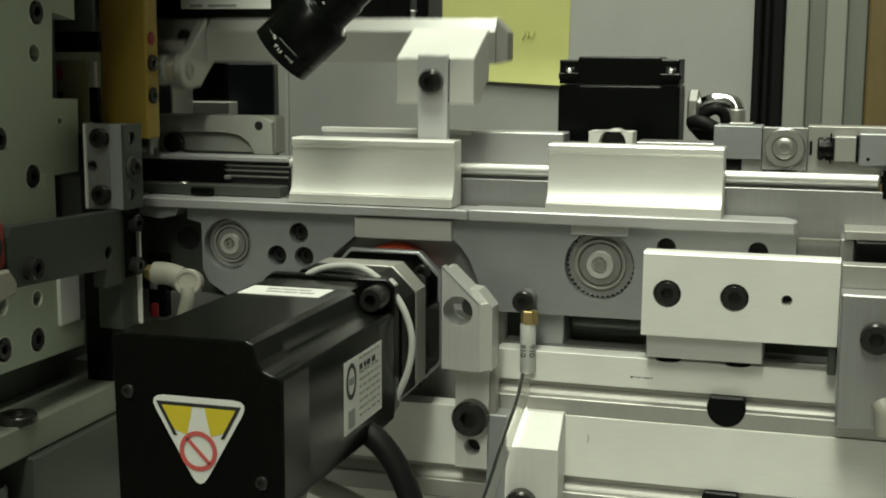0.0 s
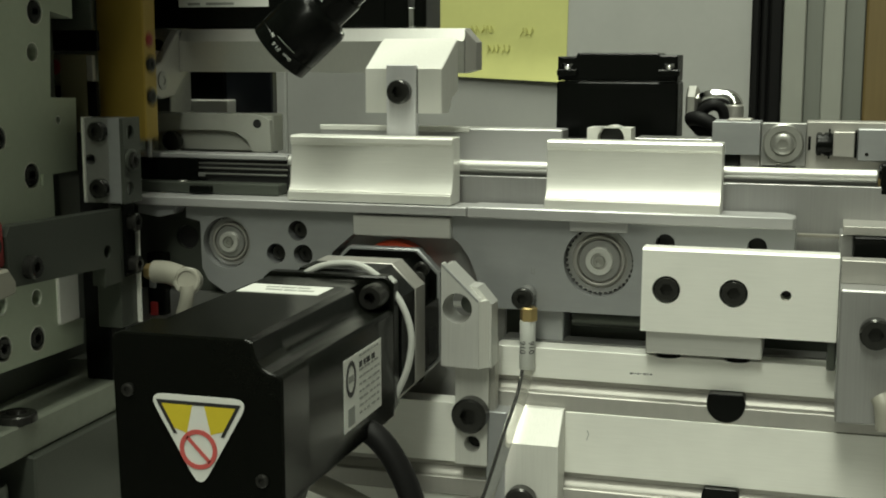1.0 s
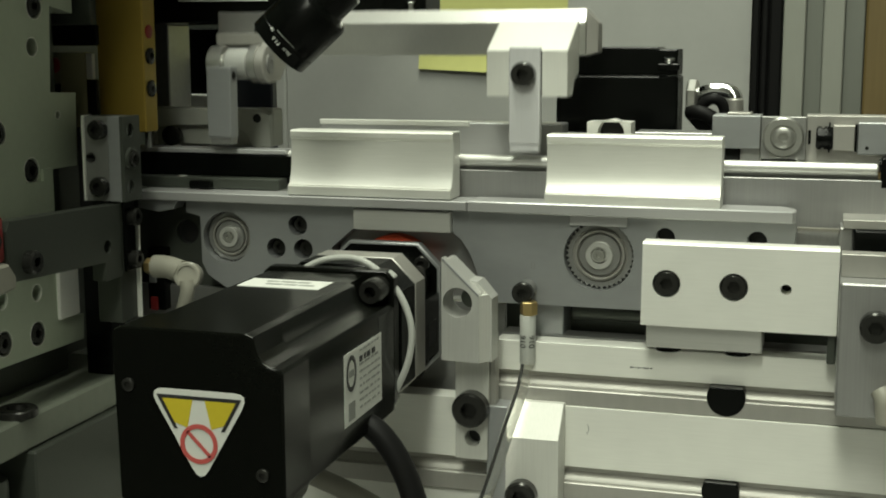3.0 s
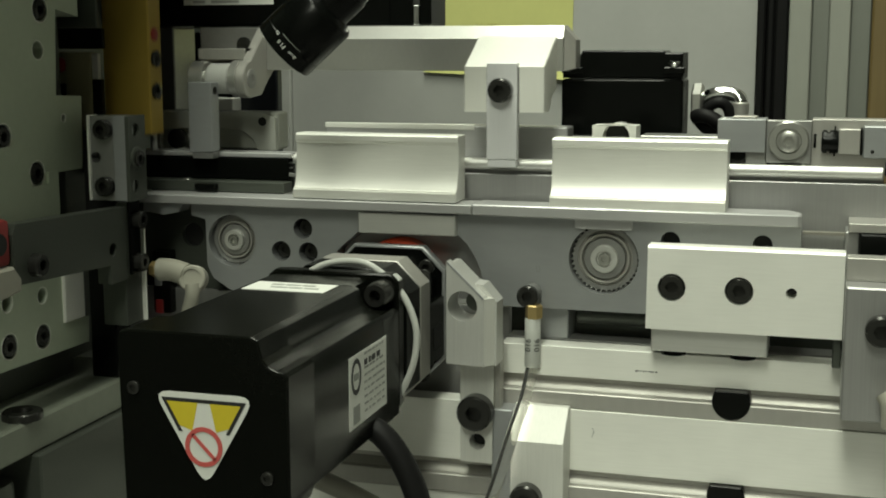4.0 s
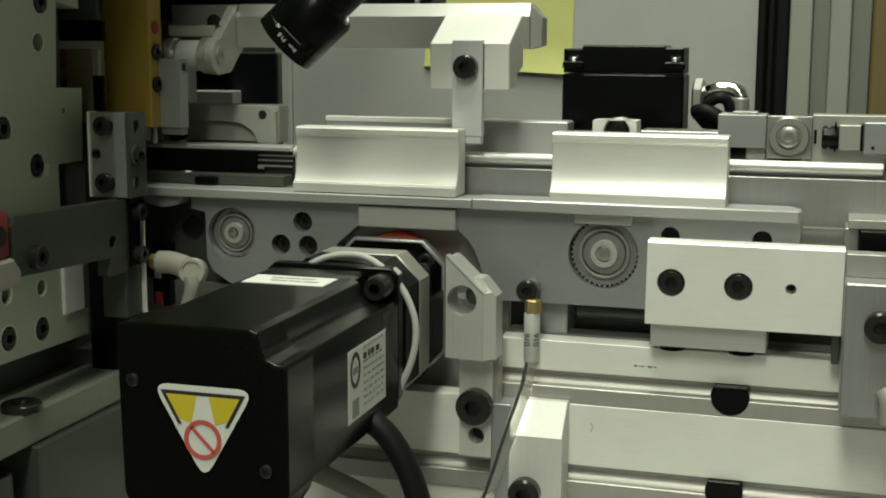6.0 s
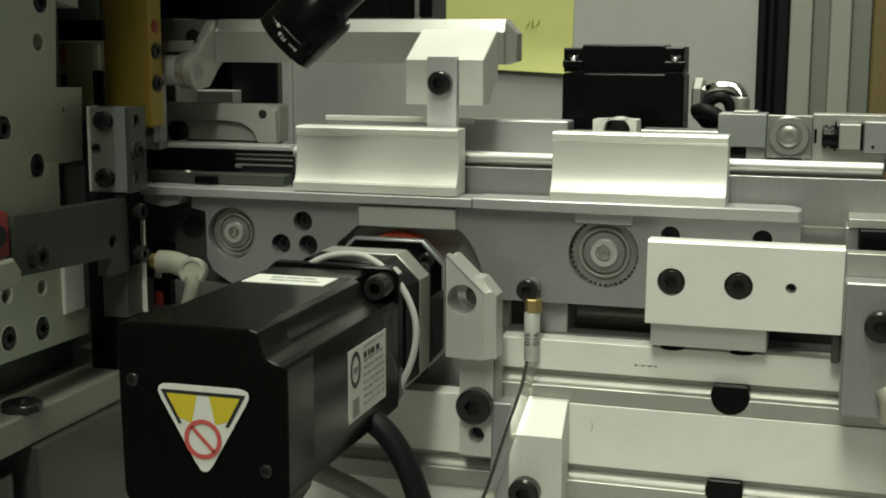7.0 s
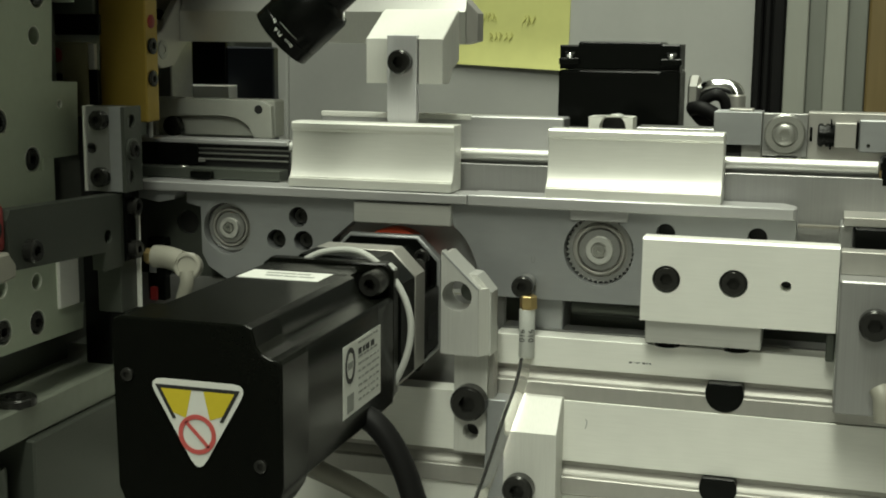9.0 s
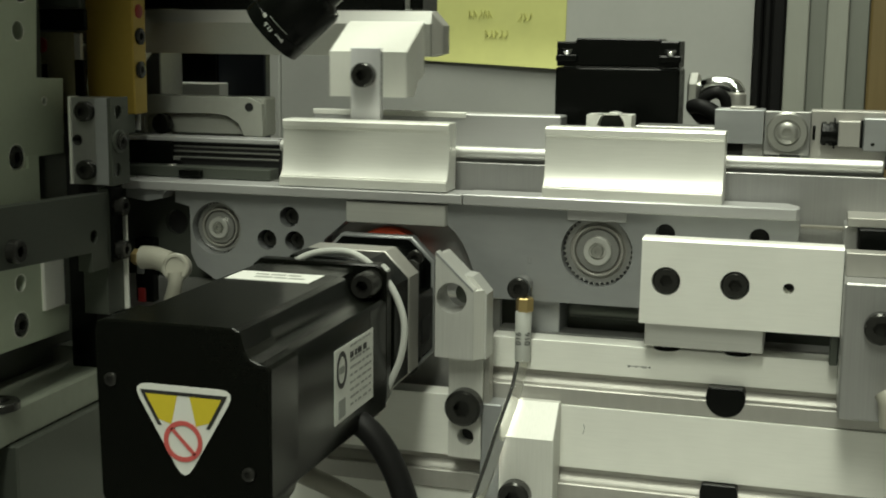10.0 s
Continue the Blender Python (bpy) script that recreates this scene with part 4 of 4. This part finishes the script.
def push_bar():
    s = thing("push_bar", (-185, -60, -20), "dark grey sliding push bar with an upright plate", "slide")
    right = (1, 0, 0)
    part("bar", plate([(-139, 4.5), (-41, 1), (-42.5, -29), (-41, -38), (-58, -38), (-58, -28), (-110, -25.5), (-140, -24), (-142, 0)], [ring(-55.5, -20, 3.6, 20)], -188, -180, axis="x"), BARG, s)
    pit(s, -183, -55.5, -20, 3.8, right)
    bolt(s, -180, -126, -16.5, 5.6, right)
    part("red_pad", box(-186, -180.6, -165, -142.5, -14, 7.5, 2.0, seg=2), RED, s)
    part("pad_bore", turned((-180.8, -150.5, -3.5), [(0, 5.2), (0.5, 5.0)], right, 24), PIT, s)
    part("clear_hook", prism([(-165, -14.5), (-143, -14.5), (-137.5, -21), (-138, -27), (-165, -30)], -185, -178.5, "x", 1.2), IVORY, s)
    part("clamp_strip", box(-180, -178.6, -40, -29, -36, 3.5, 0.4), BLACK, s)
    part("strip_web", box(-186, -180.2, -40.8, -29, -36, 3.2, 0.3), BARG, s)
    for z in (-7, -30):
        bolt(s, -178.6, -33, z, 4.9, right)
    part("elbow_nut", turned((-177.6, -20, -36), [(0, 4.4), (4.6, 4.4)], right, 6), BRASS, s)
    part("elbow", tube([(-173, -20, -36), (-165, -20, -36), (-156, -21, -38)], 6.2, 20), IVORY, s)
    part("elbow_cap", turned((-153.5, -16, -41), [(0, 7.4), (9, 7.4), (9.6, 6.6), (9.6, 5.2), (8.6, 5.0)], (0.25, -0.9, 0.2), 28), IVORY, s)
    part("air_hose", tube([(-151.0, -25, -42), (-150.5, -25.5, -48), (-153.5, -24, -56), (-157, -22, -66), (-159, -20, -84)], 3.9, 16), IVORY, s)
    return s


def yellow_slide():
    y = thing("yellow_slide", (-195, 0, 39), "yellow passivated tooling plate with side bolts", "slide plate")
    part("plate", box(-215, -186, 0, 14, 39, 190, 0.7), GOLD, y)
    for z in (81, 63):
        bolt(y, -186, 6.3, z, 4.6, (1, 0, 0), h=1.6)
    part("red_spot", turned((-186, 6.3, 94.5), [(0, 3.8), (0.5, 3.8), (0.8, 3.2)], (1, 0, 0), 20), RED, y)
    part("pin", turned((-189, 8, 30), [(0, 1.6), (9.5, 1.6)], (0, 0, 1), 14), DSTEEL, y)
    return y


def rear_left():
    c = thing("rear_cylinder", (-165, 66, 26), "grey machined actuator with a scooped side pocket", "actuator")
    scoop = [(-214, 24), (-214, 34), (-200, 36.2), (-170, 36.6), (-160, 35.4), (-153, 31), (-149.5, 24)]
    part("body", box(-219, -137.5, 64, 79, 24, 46.5, 1.0), ACT, c)
    part("front_shell", prism([(-218, 46.4), (-145, 46.6), (-138, 43), (-137.5, 24)] + list(reversed(scoop)) + [(-218, 24)], 60, 64, "y", 0.3), ACT, c)
    part("screw_hole", turned((-146, 60.0, 41.0), [(0, 2.6), (0.3, 2.6)], n=18), PIT, c)
    part("nose", turned((-201, 60, 30), [(0, 6), (4, 6), (5, 5)], n=24), BOLT, c)
    part("stand", box(-200, -150, 66, 86, -190, 24, 0.5), DSTEEL, c)
    b = thing("blue_unit", (-214, 210, -190), "dark blue boxed unit in the shade behind the beam", "unit")
    part("case", box(-300, -198, 200, 209, -190, 76, 1.2), BLUE, b)
    part("ledge", box(-262, -226, 186, 200, 38, 49, 0.6), ALU, b)
    part("black_door", box(-290, -233, 196, 200, 40, 95, 0.8), BLACK, b)
    solid("dark_cover", box(-620, -294, 330, 340, -190, 620, 1), BARG, (-450, 330, -190), "dark sheet cover closing the machine behind the tooling", "panel", kind="structure")
    return c


# ---------------------------------------------------------------- build
room()
backdrop()
transfer_rail()
PULLEYS = pulleys()
guide_blocks()
SLIDER = slot_slider()
BEAM = walking_beam()
rear_things()
rail_end()
lower_frame()
clamp_block()
air_fitting()
gear_motor()
machine_lens()
left_frame()
PRESS = press_slide()
PUSH = push_bar()
YELLOW = yellow_slide()
ACTUATOR = rear_left()

CYCLE = 0.752


def at(ob, dx=0.0, dz=0.0):
    o = ORG[ob]
    return pose((o[0] + dx) / 1000, o[1] / 1000, (o[2] + dz + ZB) / 1000)


def steady(rows):
    """Rows in time order within the clip, with its two ends."""
    rows = sorted(rows, key=lambda r: r[0])
    return [r for r in rows if 0 <= r[0] <= 10.0]


def motions():
    # beam: lifts, waits, drops, then steps to the left; every tenth lift carries it back
    rows = []
    for k in range(-1, 14):
        up, fall = 0.39 + CYCLE * k, 0.73 + CYCLE * k
        x0 = -29.2 - 8.25 * k if k <= 3 else 23.0 - 8.55 * (k - 4)
        x1 = x0 - 8.4 if k != 3 else 23.0
        lift = 9.0
        rows += [(up, at(BEAM, x0, 0)), (up + 0.09, at(BEAM, x0, lift))]
        if k == 3:
            rows += [(fall - 0.01, at(BEAM, 31.5, lift)), (fall + 0.08, at(BEAM, 31.5, 0))]
        else:
            rows += [(fall, at(BEAM, x0, lift)), (fall + 0.08, at(BEAM, x0, 0))]
        rows += [(fall + 0.34, at(BEAM, x1, 0))]
    walk(BEAM, steady(rows + [(0.0, at(BEAM, -19.6, 7.0)), (10.0, at(BEAM, -53.5, 0))]))
    drag = [(t, pose((ORG[SLIDER][0]) / 1000 + m.translation[0] - (ORG[BEAM][0]) / 1000, ORG[SLIDER][1] / 1000, (ORG[SLIDER][2] + ZB) / 1000)) for t, m in steady(rows)]
    walk(SLIDER, [(0.0, drag[0][1])] + drag + [(10.0, drag[-1][1])])
    for p in PULLEYS:
        o, turn = ORG[p], []
        for i in range(14):
            for s, f in ((0.80, 0.0), (1.07, 1.0)):
                turn.append((s + CYCLE * (i - 1), pose(o[0] / 1000, o[1] / 1000, (o[2] + ZB) / 1000, 0, -24.0 * (i + f), 0)))
        q = steady(turn)
        walk(p, [(0.0, pose(o[0] / 1000, o[1] / 1000, (o[2] + ZB) / 1000, 0, -2.0, 0))] + q[1:] + [(10.0, pose(o[0] / 1000, o[1] / 1000, (o[2] + ZB) / 1000, 0, -24.0 * 13, 0))])
    # tooling slides: wait, dip, rise, hold, fall back
    press, push, yel, act = [(0.0, at(PRESS, 0, -3.6))], [(0.0, at(PUSH))], [(0.0, at(YELLOW, 0, -3))], [(0.0, at(ACTUATOR))]
    for k in range(0, 13):
        u = 0.44 + CYCLE * k
        press += [(u - 0.24, at(PRESS)), (u - 0.12, at(PRESS, 0, -3.4)), (u + 0.03, at(PRESS, 0, 14.5)), (u + 0.17, at(PRESS, 0, 15)), (u + 0.285, at(PRESS, 0, -3.2)), (u + 0.42, at(PRESS))]
        push += [(u - 0.12, at(PUSH)), (u + 0.02, at(PUSH, 0, 20.5)), (u + 0.17, at(PUSH, 0, 21)), (u + 0.29, at(PUSH, 0, 0))]
        yel += [(u - 0.24, at(YELLOW)), (u - 0.11, at(YELLOW, 0, -17)), (u + 0.01, at(YELLOW, 0, 2)), (u + 0.09, at(YELLOW, 0, 13)), (u + 0.17, at(YELLOW, 0, 13)), (u + 0.29, at(YELLOW, 0, -3)), (u + 0.42, at(YELLOW))]
        act += [(u + 0.06, at(ACTUATOR)), (u + 0.16, at(ACTUATOR, -2.6, 0)), (u + 0.22, at(ACTUATOR, -2.6, 0)), (u + 0.3, at(ACTUATOR))]
    walk(PRESS, [r for r in press if r[0] < 9.95] + [(10.0, at(PRESS))])
    walk(PUSH, [r for r in push if r[0] < 9.95] + [(10.0, at(PUSH))])
    walk(YELLOW, [r for r in yel if r[0] < 9.95] + [(10.0, at(YELLOW))])
    walk(ACTUATOR, [r for r in act if r[0] < 9.95] + [(10.0, at(ACTUATOR))])


motions()
